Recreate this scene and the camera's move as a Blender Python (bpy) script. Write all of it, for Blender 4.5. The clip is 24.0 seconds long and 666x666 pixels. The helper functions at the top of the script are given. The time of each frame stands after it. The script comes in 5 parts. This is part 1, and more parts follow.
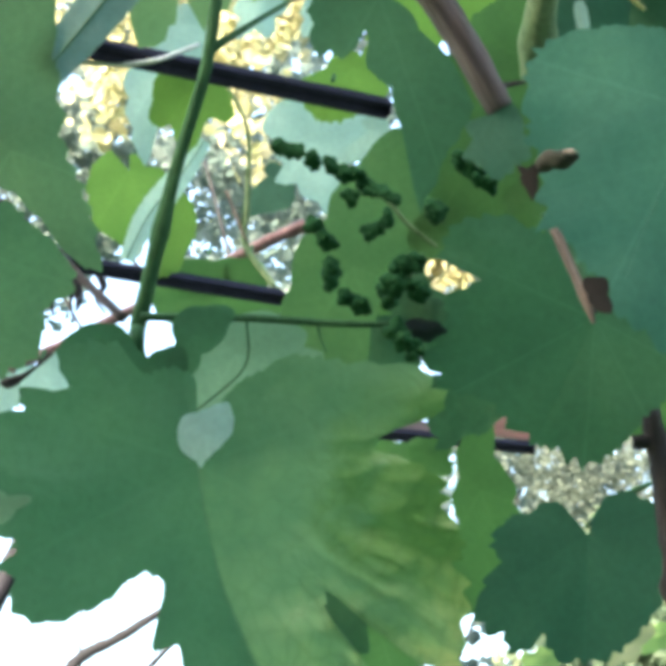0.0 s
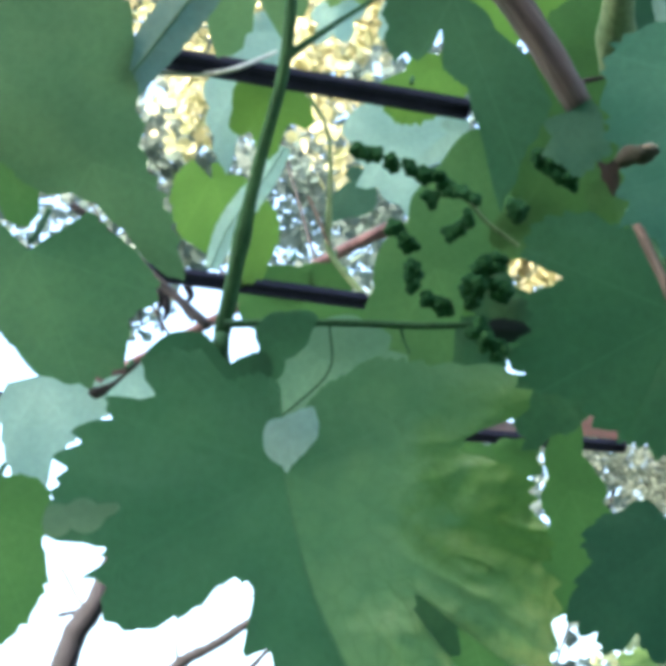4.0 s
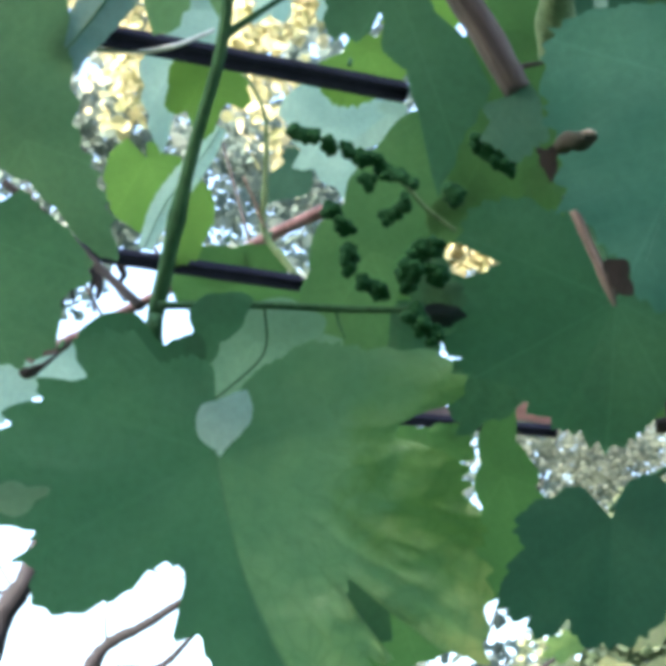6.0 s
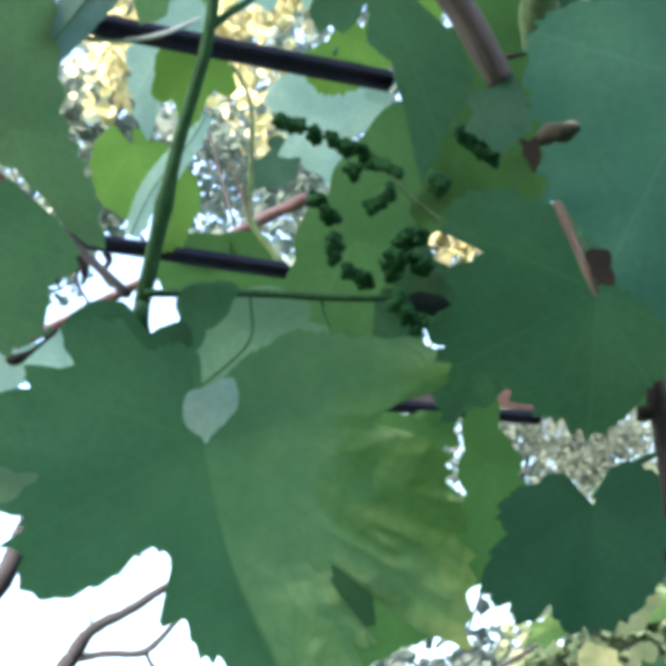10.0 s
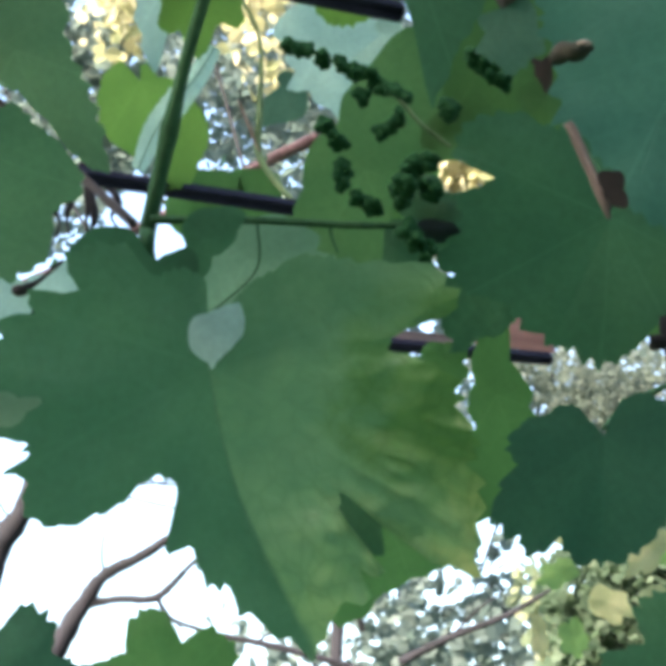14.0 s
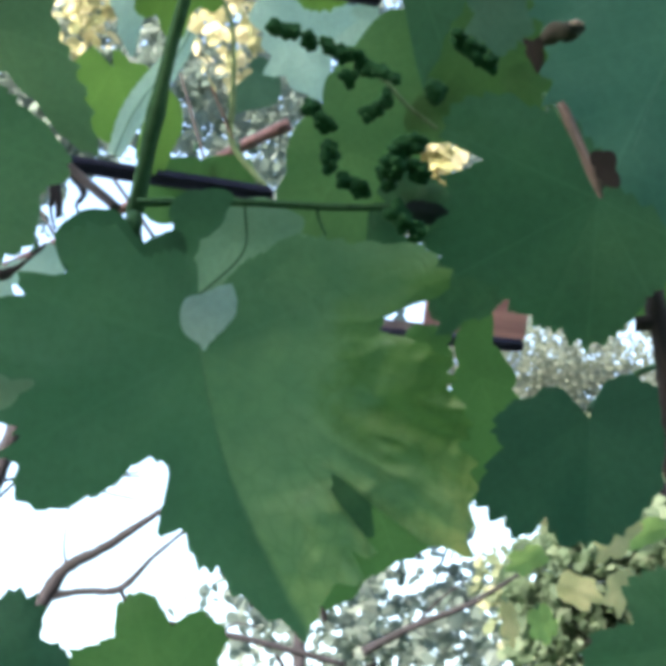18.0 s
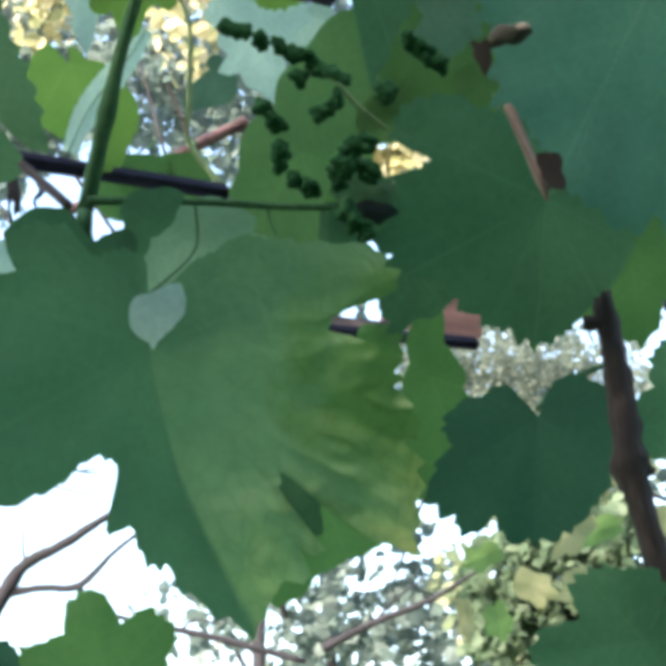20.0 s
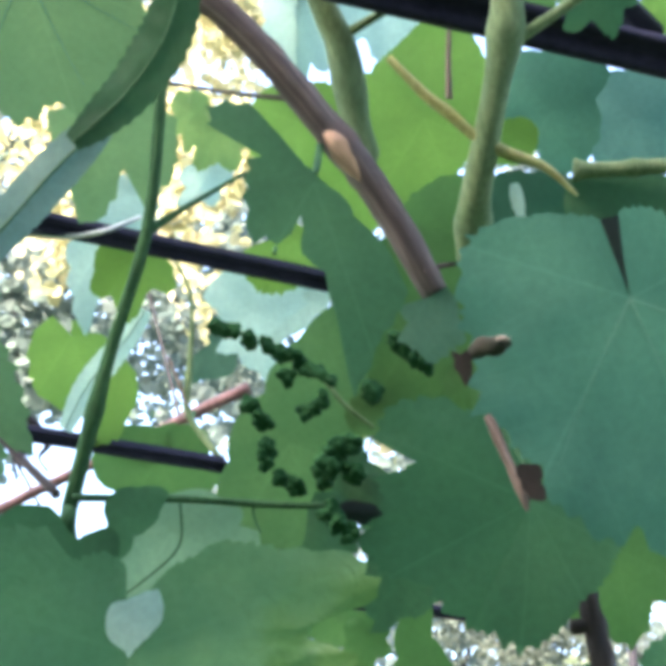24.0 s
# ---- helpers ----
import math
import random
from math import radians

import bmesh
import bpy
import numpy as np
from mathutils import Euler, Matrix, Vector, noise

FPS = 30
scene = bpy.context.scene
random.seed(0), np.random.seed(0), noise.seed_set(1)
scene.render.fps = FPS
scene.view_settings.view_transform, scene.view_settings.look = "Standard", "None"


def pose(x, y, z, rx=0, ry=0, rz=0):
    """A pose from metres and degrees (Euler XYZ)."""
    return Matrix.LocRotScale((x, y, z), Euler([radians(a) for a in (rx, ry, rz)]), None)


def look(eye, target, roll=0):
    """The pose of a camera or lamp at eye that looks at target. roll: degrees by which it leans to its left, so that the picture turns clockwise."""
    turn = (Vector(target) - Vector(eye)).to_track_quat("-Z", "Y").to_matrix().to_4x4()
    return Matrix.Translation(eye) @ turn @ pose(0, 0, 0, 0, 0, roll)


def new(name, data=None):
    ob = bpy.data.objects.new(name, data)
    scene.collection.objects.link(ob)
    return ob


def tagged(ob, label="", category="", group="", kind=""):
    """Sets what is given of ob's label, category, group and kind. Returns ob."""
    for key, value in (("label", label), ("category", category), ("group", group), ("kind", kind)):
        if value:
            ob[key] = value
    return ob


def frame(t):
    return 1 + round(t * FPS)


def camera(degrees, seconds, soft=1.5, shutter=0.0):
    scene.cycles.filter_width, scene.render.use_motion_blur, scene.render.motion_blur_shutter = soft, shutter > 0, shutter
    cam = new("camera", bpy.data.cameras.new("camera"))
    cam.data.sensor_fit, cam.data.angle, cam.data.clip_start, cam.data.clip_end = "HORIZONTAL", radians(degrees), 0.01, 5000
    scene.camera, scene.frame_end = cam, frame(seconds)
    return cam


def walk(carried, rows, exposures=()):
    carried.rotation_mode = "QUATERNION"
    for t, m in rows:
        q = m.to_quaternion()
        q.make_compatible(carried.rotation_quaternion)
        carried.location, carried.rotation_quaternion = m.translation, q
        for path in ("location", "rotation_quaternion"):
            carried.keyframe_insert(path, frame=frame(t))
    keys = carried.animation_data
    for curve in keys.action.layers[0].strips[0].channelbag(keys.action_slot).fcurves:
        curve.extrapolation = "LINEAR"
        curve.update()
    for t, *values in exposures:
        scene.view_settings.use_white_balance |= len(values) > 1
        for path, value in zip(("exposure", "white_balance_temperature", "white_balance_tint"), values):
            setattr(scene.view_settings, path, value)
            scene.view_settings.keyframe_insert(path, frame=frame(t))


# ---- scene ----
# ---- camera and walk ----
cam = camera(24.00, 24.0, soft=6.4)
walk(cam, [
    (0.0, pose(-0.0010, -0.0057, 1.5988, 112.891, 0.047, -1.927)),
    (0.5, pose(0.0071, 0.0001, 1.6016, 113.440, 0.256, -1.749)),
    (1.0, pose(0.0020, 0.0043, 1.6039, 113.784, -0.187, -0.913)),
    (1.5, pose(0.0031, 0.0000, 1.6048, 112.623, -0.845, -0.243)),
    (2.0, pose(0.0031, -0.0044, 1.6087, 112.941, -0.576, -0.175)),
    (2.5, pose(0.0034, -0.0053, 1.6066, 113.615, -0.876, -0.612)),
    (4.5, pose(0.0012, -0.0054, 1.5960, 112.917, 0.298, 2.009)),
    (5.0, pose(0.0032, -0.0061, 1.5945, 112.626, 0.347, 0.268)),
    (5.5, pose(0.0014, -0.0051, 1.6002, 111.716, 0.627, -1.145)),
    (6.0, pose(0.0006, -0.0003, 1.6015, 112.362, 0.427, -0.908)),
    (6.5, pose(-0.0025, -0.0013, 1.6049, 111.665, -0.284, -0.481)),
    (7.0, pose(0.0050, 0.0000, 1.6000, 112.000, -0.145, 0.364)),
    (7.5, pose(0.0032, 0.0033, 1.6029, 112.174, 0.227, 0.258)),
    (8.0, pose(-0.0056, -0.0027, 1.6009, 111.812, 0.730, -0.734)),
    (8.5, pose(-0.0002, -0.0006, 1.5992, 111.922, 1.275, -1.451)),
    (9.0, pose(-0.0054, -0.0041, 1.6037, 111.739, 0.818, -1.375)),
    (9.5, pose(-0.0021, -0.0058, 1.6059, 111.627, 0.914, -1.871)),
    (10.0, pose(0.0004, -0.0078, 1.5997, 111.840, 0.498, -1.472)),
    (10.5, pose(0.0021, -0.0050, 1.6031, 110.994, 0.439, -0.587)),
    (12.5, pose(-0.0090, -0.0025, 1.5978, 110.730, -0.081, -1.043)),
    (13.0, pose(-0.0074, 0.0050, 1.5965, 109.776, 0.150, -1.287)),
    (13.5, pose(0.0003, 0.0051, 1.5930, 110.100, 0.283, -0.865)),
    (14.0, pose(0.0023, 0.0058, 1.5934, 109.996, 0.338, -1.083)),
    (14.5, pose(0.0033, 0.0051, 1.5903, 109.763, 0.108, -0.303)),
    (15.0, pose(0.0030, 0.0049, 1.5915, 110.059, -0.101, 0.052)),
    (15.5, pose(-0.0006, 0.0067, 1.5913, 109.851, -0.038, -0.002)),
    (16.0, pose(-0.0009, 0.0086, 1.5899, 109.445, 0.123, -0.469)),
    (16.5, pose(-0.0007, 0.0101, 1.5885, 109.681, 0.534, -1.129)),
    (17.0, pose(-0.0047, 0.0117, 1.5913, 109.901, 0.686, -1.073)),
    (17.5, pose(-0.0087, 0.0078, 1.5932, 110.433, 0.900, -2.213)),
    (18.0, pose(-0.0121, 0.0088, 1.5897, 109.664, 1.062, -2.418)),
    (18.5, pose(-0.0078, 0.0060, 1.5897, 110.045, 1.510, -3.163)),
    (20.5, pose(-0.0055, 0.0040, 1.5890, 109.406, 1.510, -3.922)),
    (21.0, pose(-0.0015, 0.0064, 1.5889, 109.490, 1.823, -4.004)),
    (21.5, pose(0.0016, 0.0049, 1.5918, 110.734, 1.614, -4.031)),
    (22.0, pose(0.0084, 0.0059, 1.5895, 110.173, 1.782, -4.029)),
    (22.5, pose(0.0158, 0.0069, 1.5880, 110.071, 2.105, -4.518)),
    (23.0, pose(0.0148, 0.0030, 1.5903, 110.756, 1.916, -4.377)),
    (23.2, pose(0.0135, -0.0005, 1.5965, 112.483, 1.814, -5.302)),
    (23.5, pose(0.0110, -0.0040, 1.6040, 114.736, 0.616, -4.118)),
    (24.0, pose(0.0060, -0.0090, 1.6130, 118.455, 0.540, -3.725)),
], exposures=[(0.0, 3.17, 6750, 5), (1.2, 3.14, 6750, 8), (2.2, 3.07, 6350, 7), (4.5, 2.97, 6350, 8), (6.0, 2.93, 6350, 9), (10.0, 2.90, 6400, 9), (14.0, 2.63, 6500, 10), (17.0, 2.56, 6500, 10), (21.0, 2.66, 6450, 9), (23.0, 2.78, 6400, 9), (23.6, 3.05, 6450, 12), (24.0, 3.27, 6450, 15)])

# ---- light ----
SUN_UP, SUN_FROM = radians(25), radians(215)
world = bpy.data.worlds.new("sky")
scene.world = world
world.use_nodes = True
wn, wl = world.node_tree.nodes, world.node_tree.links
wn.clear()
sky = wn.new("ShaderNodeTexSky")
sky.sky_type, sky.sun_disc = "NISHITA", False
sky.sun_elevation, sky.sun_rotation = SUN_UP, SUN_FROM
sky.air_density, sky.dust_density, sky.ozone_density = 1.0, 4.5, 0.8
back = wn.new("ShaderNodeBackground")
back.inputs["Strength"].default_value = 0.15
wout = wn.new("ShaderNodeOutputWorld")
wl.new(sky.outputs[0], back.inputs[0])
wl.new(back.outputs[0], wout.inputs[0])
sun = new("sun", bpy.data.lights.new("sun", "SUN"))
sun.data.energy, sun.data.angle, sun.data.color = 4.0, radians(0.6), (1.0, 0.9, 0.72)
sun_way = Vector((math.sin(SUN_FROM) * math.cos(SUN_UP), math.cos(SUN_FROM) * math.cos(SUN_UP), math.sin(SUN_UP)))
sun.matrix_world = look(sun_way * 30, (0, 0, 0))


# ---- materials ----
def nodes_of(name):
    m = bpy.data.materials.new(name)
    m.use_nodes = True
    m.node_tree.nodes.clear()
    return m, m.node_tree.nodes, m.node_tree.links


def noise_of(n, l, scale, detail=4.0, rough=0.55, vector=None):
    t = n.new("ShaderNodeTexNoise")
    t.inputs["Scale"].default_value = scale
    t.inputs["Detail"].default_value = detail
    t.inputs["Roughness"].default_value = rough
    if vector is not None:
        l.new(vector, t.inputs["Vector"])
    return t


def ramp_of(n, l, source, stops):
    r = n.new("ShaderNodeValToRGB")
    e = r.color_ramp.elements
    while len(e) < len(stops):
        e.new(0.5)
    for k, (p, c) in enumerate(stops):
        e[k].position = p
        e[k].color = (*c, 1)
    l.new(source, r.inputs["Fac"])
    return r


def mix_of(n, l, fac, a, b, blend="MIX"):
    m = n.new("ShaderNodeMix")
    m.data_type, m.blend_type = "RGBA", blend
    for socket, v in ((m.inputs[0], fac), (m.inputs[6], a), (m.inputs[7], b)):
        if hasattr(v, "is_linked"):
            l.new(v, socket)
        else:
            socket.default_value = v if isinstance(v, (int, float)) else (*v, 1)
    return m.outputs[2]


def leaf_material(name, dark, light, through_light, rough=0.5, gloss=0.35, yellow=None, trans=0.45, bump=0.25, crinkle=0.0, veined=0.12):
    """A leaf's skin: two greens mottled, finer vein network, light shining through; yellow: colour of ageing, towards
    the leaf's low side, with a painted lighter half.
    """
    m, n, l = nodes_of(name)
    tc = n.new("ShaderNodeTexCoord")
    info = n.new("ShaderNodeObjectInfo")
    big = noise_of(n, l, 22, 3, 0.5, tc.outputs["Object"])
    fine = noise_of(n, l, 260, 3, 0.6, tc.outputs["Object"])
    cells = n.new("ShaderNodeTexVoronoi")
    cells.feature = "DISTANCE_TO_EDGE"
    cells.inputs["Scale"].default_value = 95
    l.new(tc.outputs["Object"], cells.inputs["Vector"])
    col = ramp_of(n, l, big.outputs["Fac"], [(0.32, dark), (0.7, light)]).outputs["Color"]
    grain = ramp_of(n, l, fine.outputs["Fac"], [(0.3, (0.86, 0.86, 0.86)), (0.7, (1.1, 1.1, 1.1))]).outputs["Color"]
    col = mix_of(n, l, 1.0, col, grain, "MULTIPLY")
    net = ramp_of(n, l, cells.outputs["Distance"], [(0.0, (1.06, 1.06, 1.03)), (0.09, (1, 1, 1))]).outputs["Color"]
    col = mix_of(n, l, 1.0, col, net, "MULTIPLY")
    tone = n.new("ShaderNodeMapRange")
    tone.inputs["To Min"].default_value, tone.inputs["To Max"].default_value = 0.88, 1.12
    l.new(info.outputs["Random"], tone.inputs["Value"])
    comb = n.new("ShaderNodeCombineColor")
    for k in range(3):
        l.new(tone.outputs[0], comb.inputs[k])
    col = mix_of(n, l, 1.0, col, comb.outputs[0], "MULTIPLY")
    # broad mottling; its yellowish and bluish ends stand for lit and shaded parts
    broad = noise_of(n, l, 17, 2, 0.5, tc.outputs["Object"])
    lit_blotch = ramp_of(n, l, broad.outputs["Fac"], [(0.3, (0.76, 0.80, 0.80)), (0.7, (1.26, 1.20, 1.12))]).outputs["Color"]
    col = mix_of(n, l, 1.0, col, lit_blotch, "MULTIPLY")
    tcol = mix_of(n, l, 0.35, through_light, col)
    if yellow is not None:
        # one side of the blade: ageing olive in the upper lobe and yellow along the edge; the pale lower part also
        # stands for brighter light
        zone = n.new("ShaderNodeUVMap")
        zone.uv_map = "zone"
        zs = n.new("ShaderNodeSeparateXYZ")
        l.new(zone.outputs[0], zs.inputs[0])
        patch = noise_of(n, l, 48, 4, 0.62, tc.outputs["Object"])
        loose = noise_of(n, l, 20, 2, 0.5, tc.outputs["Object"])

        def step_of(value, low, high):
            q = n.new("ShaderNodeMapRange")
            q.interpolation_type = "SMOOTHSTEP"
            q.inputs["From Min"].default_value, q.inputs["From Max"].default_value = low, high
            l.new(value, q.inputs["Value"])
            return q.outputs[0]

        def calc(op, a, b):
            q = n.new("ShaderNodeMath")
            q.operation = op
            for socket, v in zip(q.inputs, (a, b)):
                if hasattr(v, "is_linked"):
                    l.new(v, socket)
                else:
                    socket.default_value = v
            return q.outputs[0]

        ang = calc("ADD", zs.outputs["X"], calc("MULTIPLY", calc("SUBTRACT", loose.outputs["Fac"], 0.5), 0.18))
        far = calc("ADD", zs.outputs["Y"], calc("MULTIPLY", calc("SUBTRACT", patch.outputs["Fac"], 0.5), 0.55))
        # pale from the midrib on: the fold's brighter half put into the colour
        sharp = calc("ADD", zs.outputs["X"], calc("MULTIPLY", calc("SUBTRACT", loose.outputs["Fac"], 0.5), 0.03))
        sharp = calc("SUBTRACT", sharp, calc("MULTIPLY", zs.outputs["Y"], 0.085))
        pale = calc("MULTIPLY", step_of(sharp, 0.030, 0.045), step_of(far, -0.15, 0.75))
        pale = calc("MULTIPLY", pale, calc("SUBTRACT", 1.0, calc("MULTIPLY", step_of(ang, 0.48, 0.62), 0.6)))
        olive = calc("MULTIPLY", calc("MULTIPLY", step_of(ang, 0.30, 0.40), step_of(ang, 0.66, 0.54)), step_of(far, 0.30, 0.60))
        edge = calc("MULTIPLY", calc("MULTIPLY", step_of(ang, 0.10, 0.20), step_of(ang, 0.56, 0.46)), step_of(far, 0.80, 1.15))
        for fac, c, tc_ in ((pale, (0.125, 0.226, 0.112), (0.24, 0.46, 0.18)), (olive, (0.060, 0.135, 0.040), (0.13, 0.29, 0.07)), (edge, yellow, tuple(min(1.0, q * 1.7) for q in yellow))):
            col = mix_of(n, l, fac, col, c)
            tcol = mix_of(n, l, fac, tcol, tc_)
        # yellowish streaks between the side ribs
        fan = n.new("ShaderNodeCombineXYZ")
        l.new(calc("MULTIPLY", zs.outputs["X"], 24.0), fan.inputs[0])
        l.new(calc("MULTIPLY", zs.outputs["Y"], 2.6), fan.inputs[1])
        band = noise_of(n, l, 1.0, 3, 0.55, fan.outputs[0])
        streak = ramp_of(n, l, band.outputs["Fac"], [(0.34, (0.84, 0.90, 0.82)), (0.66, (1.22, 1.13, 0.92))]).outputs["Color"]
        outer = calc("MULTIPLY", pale, step_of(far, 0.42, 0.85))
        col = mix_of(n, l, outer, col, mix_of(n, l, 1.0, col, streak, "MULTIPLY"))
        tcol = mix_of(n, l, outer, tcol, mix_of(n, l, 1.0, tcol, streak, "MULTIPLY"))
        # sunken small veins of the puckered part, with the creases' shade darkened into the colour
        bent = n.new("ShaderNodeVectorMath")
        bent.operation = "ADD"
        sway = n.new("ShaderNodeVectorMath")
        sway.operation = "SCALE"
        sway.inputs["Scale"].default_value = 0.035
        l.new(loose.outputs["Color"], sway.inputs[0])
        l.new(tc.outputs["Object"], bent.inputs[0])
        l.new(sway.outputs[0], bent.inputs[1])
        mesh_v = n.new("ShaderNodeTexVoronoi")
        mesh_v.feature = "DISTANCE_TO_EDGE"
        mesh_v.inputs["Scale"].default_value = 92
        l.new(bent.outputs[0], mesh_v.inputs["Vector"])
        crease_shade = ramp_of(n, l, mesh_v.outputs["Distance"], [(0.0, (0.72, 0.78, 0.67)), (0.10, (0.97, 0.98, 0.95)), (0.35, (1.12, 1.09, 1.05))]).outputs["Color"]
        col = mix_of(n, l, pale, col, mix_of(n, l, 1.0, col, crease_shade, "MULTIPLY"))
    # ribs: distance from the nearest rib and distance along it
    ribs = n.new("ShaderNodeUVMap")
    ribs.uv_map = "ribs"
    rs = n.new("ShaderNodeSeparateXYZ")
    l.new(ribs.outputs[0], rs.inputs[0])

    def arith(op, a, b):
        q = n.new("ShaderNodeMath")
        q.operation = op
        for socket, v in zip(q.inputs, (a, b)):
            if hasattr(v, "is_linked"):
                l.new(v, socket)
            else:
                socket.default_value = v
        return q.outputs[0]

    main = n.new("ShaderNodeMapRange")
    main.interpolation_type = "SMOOTHSTEP"
    main.inputs["From Min"].default_value, main.inputs["From Max"].default_value = 0.012, 0.002
    l.new(rs.outputs["X"], main.inputs["Value"])
    wob = noise_of(n, l, 60, 2, 0.5, tc.outputs["Object"])
    slant = arith("ADD", arith("SUBTRACT", rs.outputs["Y"], arith("MULTIPLY", rs.outputs["X"], 0.9)), arith("MULTIPLY", wob.outputs["Fac"], 0.03))
    saw = arith("ABSOLUTE", arith("SUBTRACT", arith("FRACT", arith("DIVIDE", slant, 0.145), 0.0), 0.5), 0.0)
    side = n.new("ShaderNodeMapRange")
    side.interpolation_type = "SMOOTHSTEP"
    side.inputs["From Min"].default_value, side.inputs["From Max"].default_value = 0.07, 0.0
    side.inputs["To Max"].default_value = 0.4
    l.new(saw, side.inputs["Value"])
    rib = arith("MULTIPLY", arith("MAXIMUM", main.outputs[0], side.outputs[0]), veined)
    col = mix_of(n, l, rib, col, tuple(min(1.0, 1.7 * c + 0.02) for c in light))
    tcol = mix_of(n, l, rib, tcol, tuple(min(1.0, 1.35 * c + 0.04) for c in through_light))
    bs = n.new("ShaderNodeBsdfPrincipled")
    bs.inputs["Roughness"].default_value = rough
    bs.inputs["Specular IOR Level"].default_value = gloss
    l.new(col, bs.inputs["Base Color"])
    tr = n.new("ShaderNodeBsdfTranslucent")
    l.new(tcol, tr.inputs["Color"])
    bm_ = n.new("ShaderNodeBump")
    bm_.inputs["Strength"].default_value = bump
    bm_.inputs["Distance"].default_value = 0.0008
    h = n.new("ShaderNodeMath")
    h.operation = "ADD"
    l.new(cells.outputs["Distance"], h.inputs[0])
    l.new(arith("SUBTRACT", fine.outputs["Fac"], arith("MULTIPLY", rib, 1.5)), h.inputs[1])
    l.new(h.outputs[0], bm_.inputs["Height"])
    l.new(bm_.outputs[0], bs.inputs["Normal"])
    if crinkle:
        folds = noise_of(n, l, 75, 2, 0.4, tc.outputs["Object"])
        folds.inputs["Distortion"].default_value = 1.2
        bc = n.new("ShaderNodeBump")
        bc.inputs["Strength"].default_value = crinkle
        bc.inputs["Distance"].default_value = 0.004
        pads = n.new("ShaderNodeTexVoronoi")
        pads.feature = "SMOOTH_F1"
        pads.inputs["Scale"].default_value = 42
        l.new(tc.outputs["Object"], pads.inputs["Vector"])
        both = n.new("ShaderNodeMath")
        both.operation = "MULTIPLY_ADD"
        both.inputs[1].default_value = -0.7
        l.new(pads.outputs["Distance"], both.inputs[0])
        l.new(folds.outputs["Fac"], both.inputs[2])
        l.new(both.outputs[0], bc.inputs["Height"])
        l.new(bm_.outputs[0], bc.inputs["Normal"])
        l.new(bc.outputs[0], bs.inputs["Normal"])
        l.new(bc.outputs[0], tr.inputs["Normal"])
    mx = n.new("ShaderNodeMixShader")
    mx.inputs[0].default_value = trans
    l.new(bs.outputs[0], mx.inputs[1])
    l.new(tr.outputs[0], mx.inputs[2])
    out = n.new("ShaderNodeOutputMaterial")
    l.new(mx.outputs[0], out.inputs["Surface"])
    return m


def solid_material(name, dark, light, rough=0.6, scale=40, stretch=(1, 1, 1), metal=0.0, bump=0.3, gloss=0.4, third=None, grain_along=False):
    """Bark, paint or stem: two or three tones in a stretched noise, with a fine relief."""
    m, n, l = nodes_of(name)
    tc = n.new("ShaderNodeTexCoord")
    mp = n.new("ShaderNodeMapping")
    mp.inputs["Scale"].default_value = stretch
    if grain_along:
        uvm = n.new("ShaderNodeUVMap")
        uvm.uv_map = "bark"
        l.new(uvm.outputs[0], mp.inputs["Vector"])
    else:
        l.new(tc.outputs["Object"], mp.inputs["Vector"])
    a = noise_of(n, l, scale, 5, 0.6, mp.outputs[0])
    b = noise_of(n, l, scale * 6, 3, 0.6, mp.outputs[0])
    stops = [(0.35, dark), (0.65, light)] if third is None else [(0.3, dark), (0.55, light), (0.75, third)]
    col = ramp_of(n, l, a.outputs["Fac"], stops).outputs["Color"]
    grain = ramp_of(n, l, b.outputs["Fac"], [(0.3, (0.75, 0.75, 0.75)), (0.7, (1.15, 1.15, 1.15))]).outputs["Color"]
    col = mix_of(n, l, 1.0, col, grain, "MULTIPLY")
    bs = n.new("ShaderNodeBsdfPrincipled")
    bs.inputs["Roughness"].default_value = rough
    bs.inputs["Metallic"].default_value = metal
    bs.inputs["Specular IOR Level"].default_value = gloss
    l.new(col, bs.inputs["Base Color"])
    bp = n.new("ShaderNodeBump")
    bp.inputs["Strength"].default_value = bump
    bp.inputs["Distance"].default_value = 0.002
    l.new(b.outputs["Fac"], bp.inputs["Height"])
    l.new(bp.outputs[0], bs.inputs["Normal"])
    out = n.new("ShaderNodeOutputMaterial")
    l.new(bs.outputs[0], out.inputs["Surface"])
    return m


def crown_material(name, stops, through_light, trans=0.58):
    """Foliage of a far tree: each leaf takes its own tone."""
    m, n, l = nodes_of(name)
    geo = n.new("ShaderNodeNewGeometry")
    col = ramp_of(n, l, geo.outputs["Random Per Island"], stops).outputs["Color"]
    bs = n.new("ShaderNodeBsdfPrincipled")
    bs.inputs["Roughness"].default_value = 0.9
    bs.inputs["Specular IOR Level"].default_value = 0.15
    l.new(col, bs.inputs["Base Color"])
    tr = n.new("ShaderNodeBsdfTranslucent")
    l.new(mix_of(n, l, 0.5, through_light, col), tr.inputs["Color"])
    mx = n.new("ShaderNodeMixShader")
    mx.inputs[0].default_value = trans
    l.new(bs.outputs[0], mx.inputs[1])
    l.new(tr.outputs[0], mx.inputs[2])
    out = n.new("ShaderNodeOutputMaterial")
    l.new(mx.outputs[0], out.inputs["Surface"])
    return m


